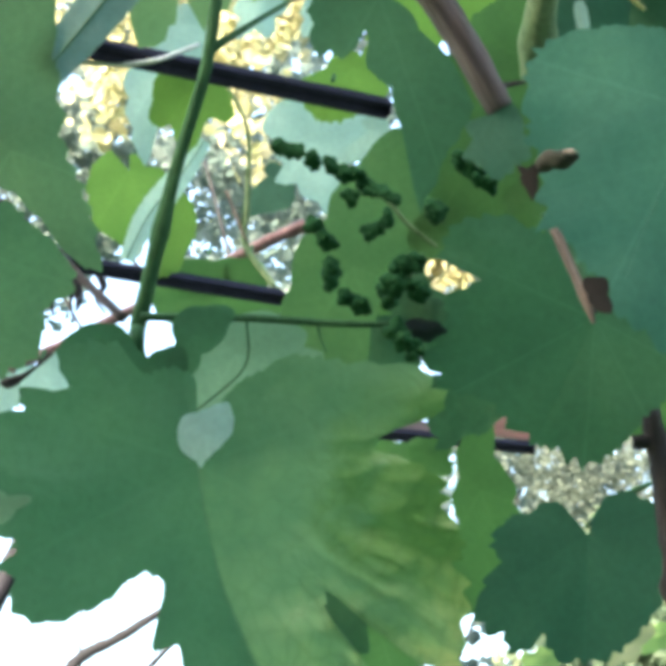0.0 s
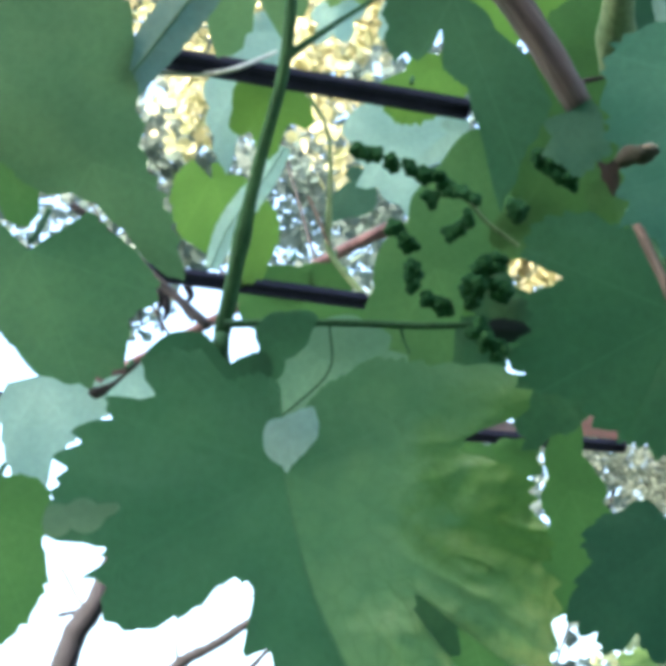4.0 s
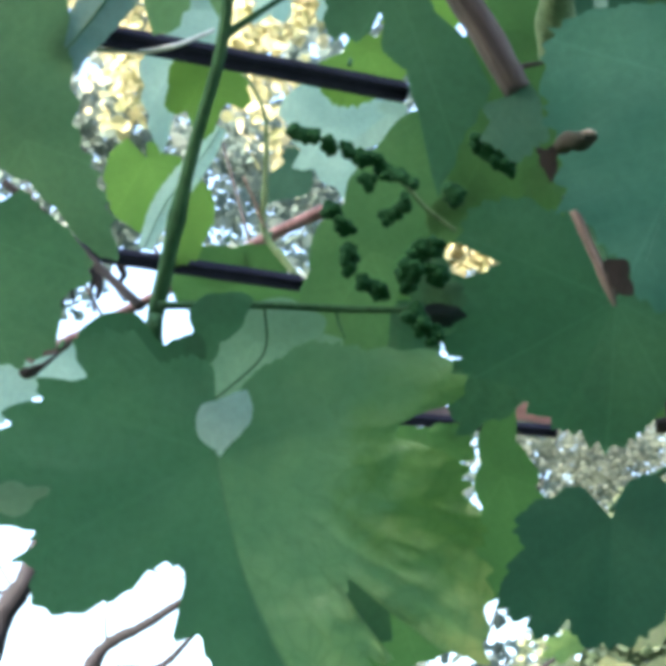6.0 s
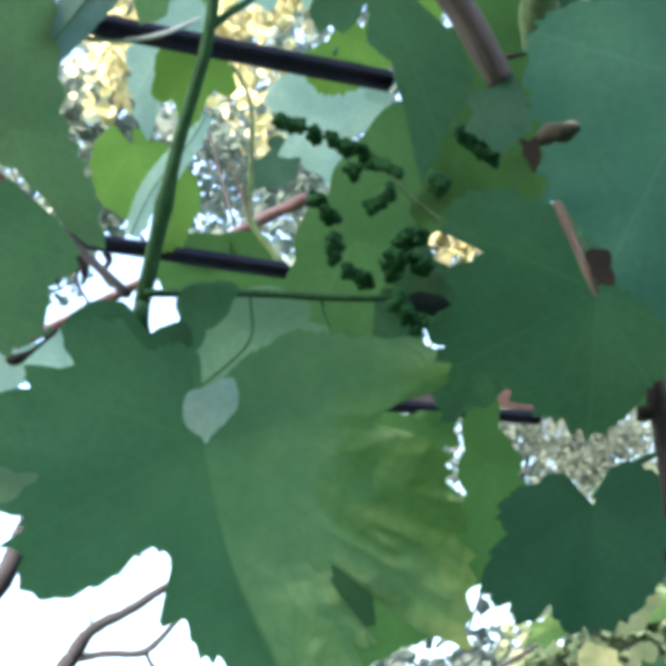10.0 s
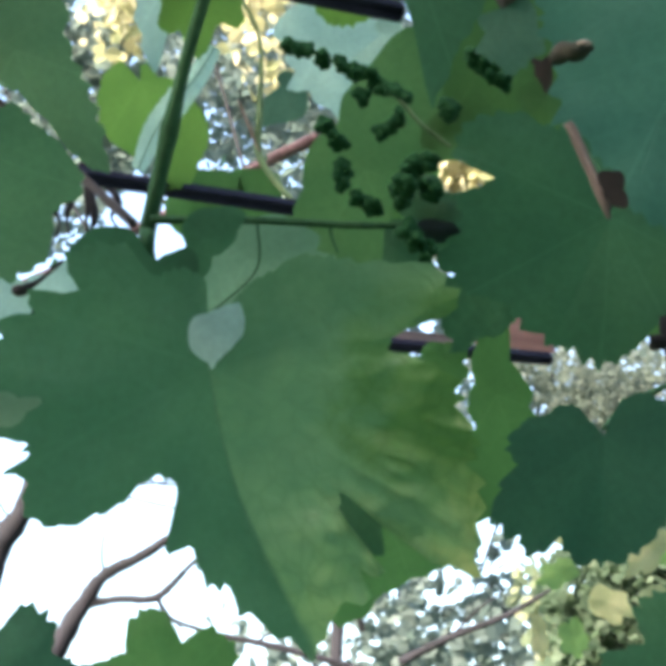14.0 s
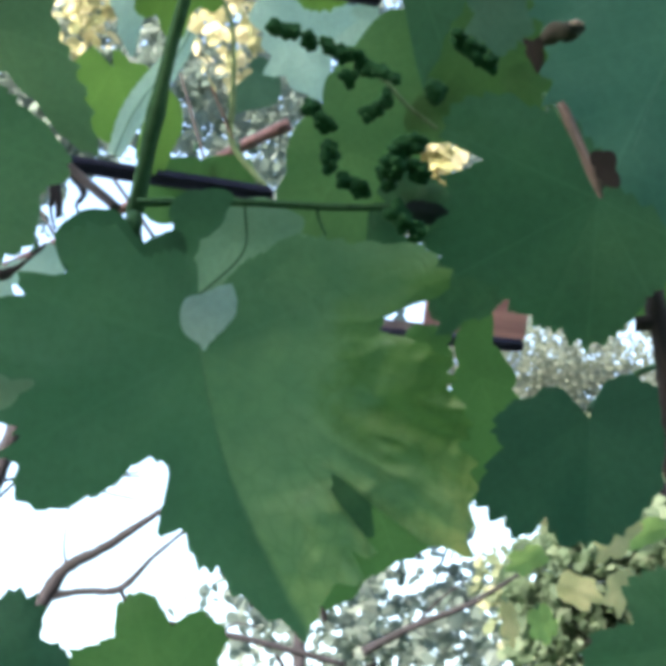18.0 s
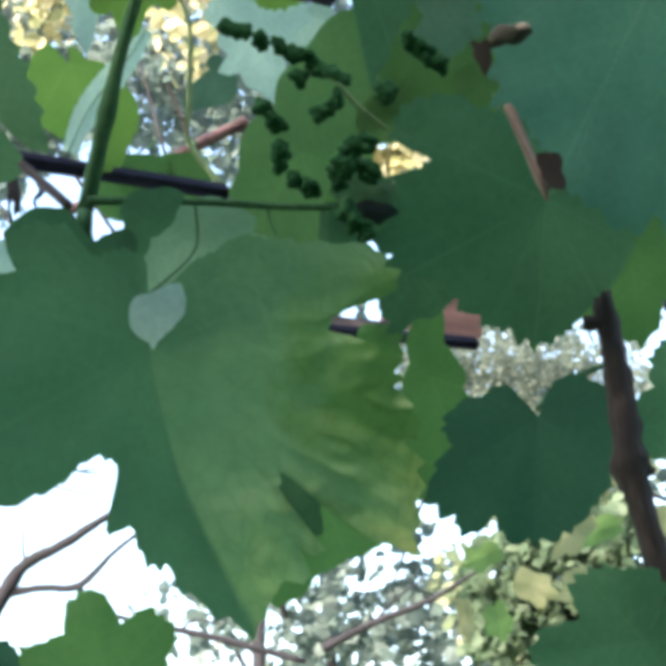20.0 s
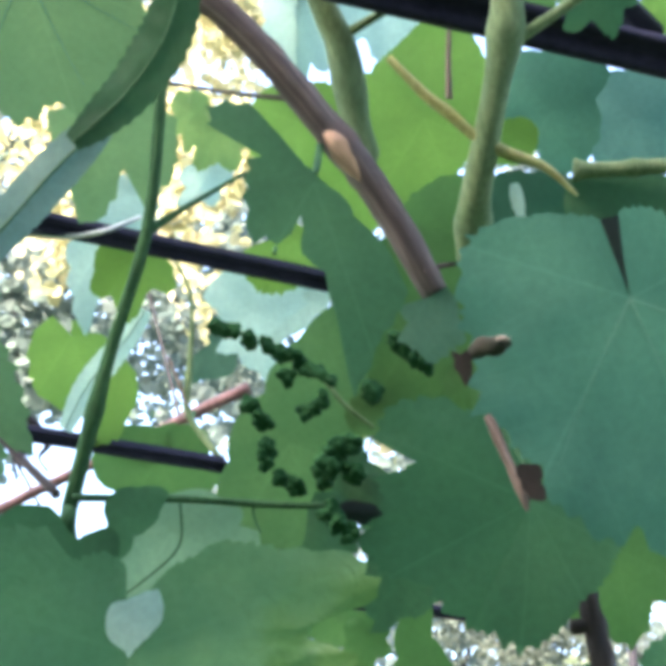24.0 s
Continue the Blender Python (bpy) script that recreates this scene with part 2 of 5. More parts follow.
LEAF_DEEP = leaf_material("leaf_deep_green", (0.032, 0.095, 0.056), (0.048, 0.128, 0.069), (0.10, 0.30, 0.10), trans=0.3)
LEAF_AGED = leaf_material("leaf_green_turning_yellow", (0.033, 0.095, 0.062), (0.052, 0.134, 0.076), (0.12, 0.33, 0.12), yellow=(0.30, 0.34, 0.13), trans=0.36, crinkle=0.3, veined=0.05)
LEAF_BLUE = leaf_material("leaf_blue_green", (0.040, 0.128, 0.092), (0.066, 0.186, 0.131), (0.10, 0.33, 0.18), trans=0.28, gloss=0.4, rough=0.45, veined=0.13)
# darker copies of the green, with the leaves' shade put into the colour
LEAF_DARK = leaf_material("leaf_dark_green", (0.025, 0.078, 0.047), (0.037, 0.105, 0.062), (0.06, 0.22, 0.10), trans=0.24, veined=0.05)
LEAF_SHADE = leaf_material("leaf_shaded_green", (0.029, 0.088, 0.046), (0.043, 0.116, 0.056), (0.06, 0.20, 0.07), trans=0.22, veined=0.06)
# brighter copy of the green: light from behind is partly put into the colour
LEAF_LIT = leaf_material("leaf_green_painted_lit", (0.065, 0.142, 0.032), (0.098, 0.195, 0.044), (0.26, 0.47, 0.07), trans=0.5)
# pale green; where a leaf catches the light, that light is in the colour
LEAF_PALE = leaf_material("leaf_pale_and_lit_green", (0.25, 0.40, 0.335), (0.38, 0.55, 0.46), (0.41, 0.61, 0.48), trans=0.42, rough=0.7, gloss=0.2)
# pale lime and cream: the sunlight on these leaves is in the colour
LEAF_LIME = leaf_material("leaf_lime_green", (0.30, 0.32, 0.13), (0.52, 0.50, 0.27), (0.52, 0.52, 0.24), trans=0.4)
LEAF_SOFT = leaf_material("leaf_soft_green", (0.062, 0.146, 0.072), (0.096, 0.194, 0.092), (0.16, 0.36, 0.14), trans=0.34)
LEAF_FRESH = leaf_material("leaf_fresh_green", (0.045, 0.120, 0.042), (0.070, 0.155, 0.055), (0.16, 0.36, 0.08), trans=0.42)
# grey-blue that stands for the sheen on a leaf seen edge on
LEAF_SHEEN = leaf_material("leaf_grey_blue_sheen", (0.120, 0.215, 0.200), (0.175, 0.285, 0.265), (0.18, 0.36, 0.30), trans=0.26, rough=0.65)
LEAF_DULL = leaf_material("leaf_pale_dull_green", (0.105, 0.200, 0.125), (0.165, 0.275, 0.180), (0.20, 0.38, 0.20), trans=0.4, rough=0.7, gloss=0.2)
LEAF_DULLDEEP = leaf_material("leaf_dull_deep_green", (0.040, 0.098, 0.066), (0.060, 0.130, 0.088), (0.09, 0.24, 0.12), trans=0.28, rough=0.65)
# lighter copy for backlit leaves, the backlight partly in the colour
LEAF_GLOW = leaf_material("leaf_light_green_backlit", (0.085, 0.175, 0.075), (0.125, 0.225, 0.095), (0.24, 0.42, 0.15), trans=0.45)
LEAF_TEAL = leaf_material("leaf_light_teal", (0.060, 0.150, 0.128), (0.092, 0.205, 0.175), (0.12, 0.34, 0.24), trans=0.3, rough=0.5)
LEAF_OLIVE = leaf_material("leaf_olive_green", (0.056, 0.128, 0.048), (0.080, 0.163, 0.060), (0.15, 0.34, 0.09), trans=0.36)
LEAF_FROST = leaf_material("leaf_pale_blue", (0.26, 0.435, 0.415), (0.35, 0.54, 0.515), (0.38, 0.58, 0.52), trans=0.4, rough=0.7, gloss=0.2)
LEAF_DRY = leaf_material("leaf_dry_brown", (0.022, 0.017, 0.016), (0.045, 0.034, 0.030), (0.04, 0.03, 0.02), trans=0.15, rough=0.8)
# near black: a withered curl, and the deep shade behind a sinus
LEAF_BLACK = leaf_material("leaf_withered_and_shade_black", (0.006, 0.011, 0.010), (0.014, 0.022, 0.019), (0.01, 0.02, 0.015), trans=0.1, rough=0.4, gloss=0.5)
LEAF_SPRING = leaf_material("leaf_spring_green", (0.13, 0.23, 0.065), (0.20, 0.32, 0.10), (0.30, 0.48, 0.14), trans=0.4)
LEAF_MID = leaf_material("leaf_mid_green", (0.032, 0.090, 0.032), (0.050, 0.120, 0.040), (0.13, 0.30, 0.06), trans=0.4)
VEIN = solid_material("leaf_vein_green", (0.075, 0.165, 0.085), (0.100, 0.200, 0.105), 0.7, 60, bump=0.1, gloss=0.2)
VEIN_PALE = solid_material("leaf_vein_pale", (0.085, 0.215, 0.150), (0.125, 0.265, 0.185), 0.7, 60, bump=0.1, gloss=0.2)
STEM = solid_material("green_shoot", (0.027, 0.084, 0.036), (0.048, 0.122, 0.052), 0.8, 60, (1, 1, 0.15), bump=0.3, gloss=0.15)
STEM_PALE = solid_material("pale_green_shoot", (0.120, 0.190, 0.092), (0.200, 0.270, 0.140), 0.8, 60, (1, 1, 0.15), bump=0.3, gloss=0.12)
STEM_YELLOW = solid_material("yellow_brown_stem", (0.30, 0.29, 0.10), (0.46, 0.44, 0.17), 0.55, 60, bump=0.2)
CANE = solid_material("reddish_brown_cane_bark", (0.052, 0.040, 0.040), (0.140, 0.104, 0.096), 0.7, 1.0, (16, 10, 1), bump=0.8, third=(0.37, 0.305, 0.275), grain_along=True)
WOOD_DARK = solid_material("old_dark_vine_wood", (0.014, 0.011, 0.011), (0.040, 0.031, 0.029), 0.8, 1.0, (7, 22, 1), bump=0.9, third=(0.085, 0.068, 0.062), grain_along=True)
# third tone paints the twig's pinkish highlight into the bark
TWIG_BROWN = solid_material("dry_brown_twig", (0.085, 0.058, 0.048), (0.25, 0.18, 0.15), 0.75, 1.0, (6, 30, 1), bump=0.6, third=(0.55, 0.43, 0.37), grain_along=True)
TWIG_RED = solid_material("reddish_cane", (0.12, 0.062, 0.062), (0.24, 0.135, 0.135), 0.6, 50, (1, 1, 0.1), bump=0.3)
STEEL = solid_material("dark_brown_painted_steel", (0.014, 0.013, 0.027), (0.025, 0.023, 0.045), 0.75, 35, bump=0.4, gloss=0.2)
BOARD_GREY = solid_material("grey_lilac_board", (0.10, 0.085, 0.095), (0.17, 0.14, 0.155), 0.75, 14, (0.1, 1, 1), bump=0.4)
BOARD = solid_material("reddish_board", (0.17, 0.095, 0.09), (0.26, 0.155, 0.15), 0.7, 12, (0.1, 1, 1), bump=0.4)
STRING = solid_material("grey_white_string", (0.52, 0.58, 0.54), (0.72, 0.76, 0.72), 0.8, 200, bump=0.5)
TAN = solid_material("dry_tan", (0.26, 0.20, 0.15), (0.40, 0.32, 0.25), 0.8, 90, bump=0.4)
# pale tan that stands for sunlight on the cane
SUN_FLECK = solid_material("sun_fleck_tan", (0.40, 0.25, 0.17), (0.66, 0.44, 0.31), 0.75, 1.0, (6, 24, 1), bump=0.4, grain_along=True)
BUD_DRY = solid_material("withered_olive", (0.014, 0.022, 0.012), (0.032, 0.036, 0.020), 0.8, 90, bump=0.7, third=(0.05, 0.04, 0.03))
BUD = solid_material("flower_bud_green", (0.012, 0.056, 0.020), (0.026, 0.090, 0.032), 0.9, 180, bump=0.2, gloss=0.08)
BARK_FAR = solid_material("tree_bark", (0.005, 0.005, 0.009), (0.013, 0.012, 0.020), 0.85, 8, (1, 1, 0.2), bump=0.6)
PLASTER = solid_material("rough_grey_plaster", (0.30, 0.29, 0.27), (0.42, 0.40, 0.37), 0.9, 3, bump=0.4)
GRASS = solid_material("grass_ground", (0.035, 0.06, 0.02), (0.08, 0.11, 0.04), 0.9, 2, bump=0.6)
CROWN_GREY = crown_material("foliage_grey_green", [(0.0, (0.080, 0.112, 0.112)), (0.6, (0.132, 0.172, 0.172)), (1.0, (0.23, 0.28, 0.28))], (0.20, 0.28, 0.25))
# cream and gold tones that carry the sunlight on the leaves
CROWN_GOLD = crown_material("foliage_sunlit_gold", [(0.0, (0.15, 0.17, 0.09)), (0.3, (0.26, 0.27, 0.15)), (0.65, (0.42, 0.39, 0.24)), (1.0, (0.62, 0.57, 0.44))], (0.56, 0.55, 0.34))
CROWN_TAUPE = crown_material("foliage_greyish_brown", [(0.0, (0.105, 0.132, 0.114)), (0.6, (0.135, 0.165, 0.145)), (1.0, (0.190, 0.225, 0.200))], (0.18, 0.22, 0.185))
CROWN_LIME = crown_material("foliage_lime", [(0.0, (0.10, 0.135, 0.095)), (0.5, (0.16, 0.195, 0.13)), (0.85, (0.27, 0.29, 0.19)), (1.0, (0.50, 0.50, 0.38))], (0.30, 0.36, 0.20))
# darker tones: the shrub's shade is put into its leaf colour
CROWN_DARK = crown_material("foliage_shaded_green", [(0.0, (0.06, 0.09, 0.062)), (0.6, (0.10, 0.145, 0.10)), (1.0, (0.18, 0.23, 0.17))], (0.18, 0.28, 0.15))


# ---- builders ----
def mesh_of(name, bm, material, smooth=True):
    me = bpy.data.meshes.new(name)
    for f in bm.faces:
        f.smooth = smooth
    bm.to_mesh(me)
    bm.free()
    me.materials.append(material)
    return me


def part(name, bm, material, parent=None, label="", smooth=True):
    ob = new(name, mesh_of(name, bm, material, smooth))
    if parent is not None:
        ob.parent = parent
    if label:
        ob["label"] = label
    return ob


def base(name, place, label, category, group="", kind=""):
    e = new(name)
    e.matrix_world = place if isinstance(place, Matrix) else Matrix.Translation(place)
    return tagged(e, label, category, group, kind)


def smooth_line(points, step):
    """Catmull-Rom through the points, with the radii (fourth values) carried along."""
    p = [np.array(q, float) for q in points]
    p = [2 * p[0] - p[1]] + p + [2 * p[-1] - p[-2]]
    out = []
    for k in range(1, len(p) - 2):
        a, b, c, d = p[k - 1:k + 3]
        for s in range(step):
            t = s / step
            out.append(0.5 * (2 * b + (c - a) * t + (2 * a - 5 * b + 4 * c - d) * t * t + (3 * b - a - 3 * c + d) * t ** 3))
    out.append(p[-2])
    return out


def tube(points, radius=None, sides=10, step=6, bm=None, rough=0.0, knobs=()):
    """A tapering round stem through (x, y, z, radius); knobs: (where along 0..1, extra, width) swellings."""
    bm = bm or bmesh.new()
    pts = [(*q[:3], q[3] if len(q) > 3 else radius) for q in points]
    line = smooth_line(pts, step)
    rings = []
    side = None
    n = len(line) - 1
    for k, q in enumerate(line):
        a, b = line[max(0, k - 1)][:3], line[min(n, k + 1)][:3]
        d = Vector(b - a).normalized()
        if side is None:
            side = d.orthogonal().normalized()
        side = (side - d * side.dot(d)).normalized()
        up = d.cross(side)
        r = max(q[3], 1e-4)
        for w, extra, width in knobs:
            r *= 1 + extra * math.exp(-((k / n - w) / width) ** 2)
        ring = []
        for j in range(sides):
            an = 2 * math.pi * j / sides
            rr = r * (1 + rough * noise.noise(Vector(q[:3]) * 120 + Vector((math.cos(an), math.sin(an), 0)) * 1.5))
            ring.append(bm.verts.new(Vector(q[:3]) + (side * math.cos(an) + up * math.sin(an)) * rr))
        rings.append(ring)
    bark = bm.loops.layers.uv.get("bark") or bm.loops.layers.uv.new("bark")
    run = 0.0
    for k, (a, b) in enumerate(zip(rings, rings[1:])):
        far = run + float(np.linalg.norm(line[k + 1][:3] - line[k][:3]))
        for j in range(sides):
            f = bm.faces.new((a[j], a[(j + 1) % sides], b[(j + 1) % sides], b[j]))
            for lp, q in zip(f.loops, ((j, run), (j + 1, run), (j + 1, far), (j, far))):
                lp[bark].uv = (q[0] / sides, q[1])
        run = far
    bm.faces.new(rings[0][::-1])
    bm.faces.new(rings[-1])
    return bm


def local(points, origin):
    o = Vector(origin)
    return [(*(Vector(q[:3]) - o), *q[3:]) for q in points]


def stem(name, points, material, label, category="stem", rough=0.0, knobs=(), sides=12, radius=None, group=""):
    o = points[0][:3]
    ob = part(name, tube(local(points, o), radius, sides, 8, rough=rough, knobs=knobs), material)
    ob.matrix_world = Matrix.Translation(o)
    return tagged(ob, label, category, group)


def branch_on(parent, name, points, material, label="", rough=0.0, knobs=(), sides=10, radius=None):
    o = parent.matrix_world.translation
    ob = part(name, tube(local(points, o), radius, sides, 8, rough=rough, knobs=knobs), material, parent, label)
    return ob


# outline of an ordinary five-lobed vine leaf: angle from the tip in degrees, reach
COMMON = [(-174, 0.10), (-160, 0.50), (-142, 0.66), (-118, 0.74), (-100, 0.70), (-84, 0.58), (-66, 0.84), (-54, 0.93), (-40, 0.80), (-26, 0.66), (-10, 0.90), (0, 1.0),
          (10, 0.90), (26, 0.66), (40, 0.80), (54, 0.93), (66, 0.84), (84, 0.58), (100, 0.70), (118, 0.74), (142, 0.66), (160, 0.50), (174, 0.10)]
HANG = pose(0, 0, 0, 112, 0, 0)


WHOLE = [(-179.5, 0.52), (-160, 0.60)] + COMMON[2:-2] + [(160, 0.60), (179.5, 0.52)]  # basal lobes overlap, so that no gap shows


def varied(rng, spread=0.08, whole=True):
    return [(a, r * rng.uniform(1 - spread, 1 + spread)) for a, r in (WHOLE if whole else COMMON)]


def reach(lobes, a):
    for (a0, r0), (a1, r1) in zip(lobes, lobes[1:]):
        if a <= a1:
            s = (a - a0) / (a1 - a0)
            return r0 + (r1 - r0) * (0.5 * s + 0.5 * s * s * (3 - 2 * s))
    return lobes[-1][1]


def vine_leaf(at, size, turn=(0, 0, 0), lobes=COMMON, material=LEAF_DEEP, label="", fold=0.12, cup=0.12, wave=0.035, teeth=64, bite=0.05,
              fine=(150, 12), stalk=None, seed=1, curl=0.0, shut=0, slim=1.0, pucker=0.35, crease=None, wrinkle=None, veins=None, group="vine leaves", vein_angles=(-112, -55, 0, 55, 112)):
    """A vine leaf hanging from its stalk: blade with toothed lobes, folded along the midrib and waved, veins, and a stalk to a point of the world."""
    rng = random.Random(seed)
    m = Matrix.Translation(at) @ HANG @ pose(0, 0, 0, *turn)
    thing = base("vine_leaf", m, label, "leaf", group)
    n_a, n_r = fine
    a0, a1 = lobes[0][0], lobes[-1][0]
    shift = rng.uniform(0, 50)
    sizes = [rng.choice((0.5, 0.7, 1.0, 1.0, 1.5)) for _ in range(97)]

    shut_c, shut_s = math.cos(radians(shut)), math.sin(radians(shut))

    def folded(x, y, z):
        return x * shut_c * slim, y, z - abs(x) * shut_s

    def height(x, y, an, s):
        rr = math.hypot(x, y)
        s = min(1.1, rr)
        v = min(abs((an - va + 180) % 360 - 180) for va in vein_angles)
        puff = (1 - math.exp(-(v / 14) ** 2)) * s
        z = -fold * abs(x) - cup * rr * s + wave * s * (2.2 * noise.noise(Vector((x * 1.9 + shift, y * 1.9, 7))) + s * noise.noise(Vector((x * 5 + shift, y * 5, 2))))
        z += wave * pucker * puff + 0.035 * pucker * s * noise.noise(Vector((x * 7 + shift, y * 7, 0)))
        z -= curl * max(0.0, -y) ** 2
        if crease:
            # bent along the midrib: slopes towards the viewer on its two sides
            ca = math.radians(crease[0])
            d = x * math.cos(ca) + y * math.sin(ca)
            z += crease[1] * max(0.0, -d) + crease[2] * max(0.0, d)
        if wrinkle:
            # puckered part of an ageing blade: creases that follow the side ribs, from wrinkle[1] to wrinkle[2] degrees
            w = max(0.0, min(1.0, (an - wrinkle[1]) / 25)) * max(0.0, min(1.0, (wrinkle[2] - an) / 25)) * max(0.0, min(1.0, (rr - 0.32) / 0.35))
            p = Vector((an * 0.075 + 0.8 * noise.noise(Vector((x * 4, y * 4, 3))), rr * 3.2, shift))
            q = Vector((x * 9 + y * 4, y * 11 - x * 3, shift))
            z += wrinkle[0] * w * ((1 - 2.6 * abs(noise.noise(p))) + 0.7 * (1 - 2.4 * abs(noise.noise(q))))
        return z

    bm = bmesh.new()
    uv = bm.loops.layers.uv.new("blade")
    rib_uv = bm.loops.layers.uv.new("ribs")
    zone_uv = bm.loops.layers.uv.new("zone")
    flat = {}
    top = bm.verts.new((0, 0, 0))
    flat[top] = (0, 0, 0, 0, 0, 0)
    angles = [a0 + (a1 - a0) * j / n_a for j in range(n_a + 1)]
    for va in vein_angles:
        j = min(range(n_a + 1), key=lambda q: abs(angles[q] - va))
        if 0 < j < n_a:
            angles[j] = va
    inner = [min(reach(lobes, min(a1, max(a0, an + d))) for d in (-12, -8, -4, 0, 4, 8, 12)) for an in angles]
    inner = [sum(inner[max(0, j - 4):j + 5]) / len(inner[max(0, j - 4):j + 5]) for j in range(n_a + 1)]
    rows = []
    for i in range(n_r):
        s = ((i + 1) / n_r) ** 0.85
        grow = max(0.0, (s - 0.35) / 0.65) ** 1.5
        row = []
        for j in range(n_a + 1):
            an = angles[j]
            r = reach(lobes, an)
            r += (min(r, inner[j]) - r) * (1 - grow)
            u = j * teeth / n_a + 0.9 * noise.noise(Vector((an * 0.09, shift, 0)))
            ph = u % 1.0
            saw = 0.9 * (1 - abs(2 * (ph ** 1.25) - 1) ** 0.9) - 0.5
            big = sizes[int(u) % 97]
            edge = r * (1 + bite * 2 * big * saw * max(0.0, (s - 0.72) / 0.28))
            x, y = math.sin(math.radians(an)) * edge * s, -math.cos(math.radians(an)) * edge * s
            v = bm.verts.new(Vector(folded(x, y, height(x, y, an, s))) * size)
            off = radians(min(abs((an - va + 180) % 360 - 180) for va in vein_angles))
            away = math.hypot(x, y)
            flat[v] = (x, y, away * math.sin(min(off, 1.57)), away * math.cos(off), an / 180, away)
            row.append(v)
        rows.append(row)
    for j in range(n_a):
        bm.faces.new((top, rows[0][j], rows[0][j + 1]))
        for i in range(n_r - 1):
            bm.faces.new((rows[i][j], rows[i + 1][j], rows[i + 1][j + 1], rows[i][j + 1]))
    for f in bm.faces:
        for lp in f.loops:
            x, y, across, along, way, out_ = flat[lp.vert]
            lp[uv].uv = (x * 0.75 - y * 0.55, y)
            lp[rib_uv].uv = (across, along)
            lp[zone_uv].uv = (way, out_)
    blade = part("blade", bm, material, thing)
    if veins:
        for va in veins[2]:
            far = reach(lobes, va) * 0.9
            pts = []
            for k in range(9):
                r = far * k / 8
                bow = radians(va + veins[3] * (r - 0.2))
                x, y = math.sin(bow) * r, -math.cos(bow) * r
                q = Vector(folded(x, y, height(x, y, math.degrees(bow), r))) * size
                pts.append((q.x, q.y, q.z, veins[1] * (1 - 0.75 * k / 8)))
            part("vein", tube(pts, sides=6, step=4), veins[0], blade)
    inv = m.inverted()
    if stalk is None:
        stalk = [m @ (Vector((0.02, 0.12, -0.16)) * size), m @ (Vector((0.05, 0.30, -0.42)) * size)]
    if stalk:
        pts = [(0, 0.004, -0.002, 0.0014)]
        for q in stalk:
            v = inv @ Vector(q[:3])
            pts.append((*v, q[3] if len(q) > 3 else 0.0018))
        part("petiole", tube(pts, sides=8, step=6), STEM, thing, "green leaf stalk")
    return thing


def ribbon_leaf(points, material, label, seed, teeth=14, bite=0.12, fold=0.12):
    """A leaf seen nearly edge on: a curved strip through (x, y, z, half width), folded along its midrib, with toothed margins."""
    rng = random.Random(seed)
    o = Vector(points[0][:3])
    thing = base("vine_leaf", o, label, "leaf", "vine leaves")
    line = smooth_line(local(points, o), 14)
    away = Vector((0.0, 0.93, 0.37))
    bm = bmesh.new()
    layers = [bm.loops.layers.uv.new(q) for q in ("blade", "ribs", "zone")]
    rows, n = [], len(line) - 1
    for k, q in enumerate(line):
        c = Vector(q[:3])
        d = Vector(line[min(n, k + 1)][:3] - line[max(0, k - 1)][:3]).normalized()
        side = d.cross(away).normalized()
        row = []
        for j in range(-4, 5):
            w = j / 4
            ph = (k / n * teeth + 0.37 * (j > 0)) % 1.0
            edge = 1 + (bite * (1 - abs(2 * ph - 1)) * rng.uniform(0.8, 1.2) if abs(j) == 4 else 0)
            dip = fold * abs(w) + 0.12 * noise.noise(Vector((k * 0.11, w * 1.5, seed)))
            row.append(bm.verts.new(c + side * (w * q[3] * edge) + away * (dip * q[3])))
        rows.append(row)
    for k in range(n):
        for j in range(8):
            f = bm.faces.new((rows[k][j], rows[k][j + 1], rows[k + 1][j + 1], rows[k + 1][j]))
            for lp, (a, b) in zip(f.loops, ((j, k), (j + 1, k), (j + 1, k + 1), (j, k + 1))):
                lp[layers[0]].uv = (a / 8, b / n)
                lp[layers[1]].uv = (abs(a - 4) / 4 * 0.3, b / n)
                lp[layers[2]].uv = (0.5, b / n)
    blade = part("blade", bm, material, thing)
    part("vein", tube([(*(Vector(q[:3]) - away * 0.0004), 0.0006) for q in line[::7]], sides=6, step=2), VEIN, blade)
    return thing


# ---- setting: ground, and an unseen wall added behind the camera to shade the vine ----
def box_mesh(name, size, material, bevel=0.0, parent=None, label=""):
    bm = bmesh.new()
    bmesh.ops.create_cube(bm, size=1)
    bmesh.ops.scale(bm, vec=size, verts=bm.verts)
    if bevel:
        bmesh.ops.bevel(bm, geom=bm.edges[:], offset=bevel, segments=2, affect="EDGES")
    return part(name, bm, material, parent, label, smooth=False)


gbm = bmesh.new()
bmesh.ops.create_grid(gbm, x_segments=40, y_segments=40, size=400)
for v in gbm.verts:
    v.co.z = 0.03 * noise.noise(v.co * 0.2) if v.co.length < 60 else 0
tagged(part("ground", gbm, GRASS), "short green grass on level ground", "ground", kind="structure")
# added out of view: its height keeps direct sun off the near leaves
wall = box_mesh("sun_block_wall", (46, 0.4, 10.4), PLASTER)
wall.location = (-7, -10, 5.2)
tagged(wall, "rough grey plaster wall added out of view to block the sun", "wall", kind="structure")

# ---- pergola ----


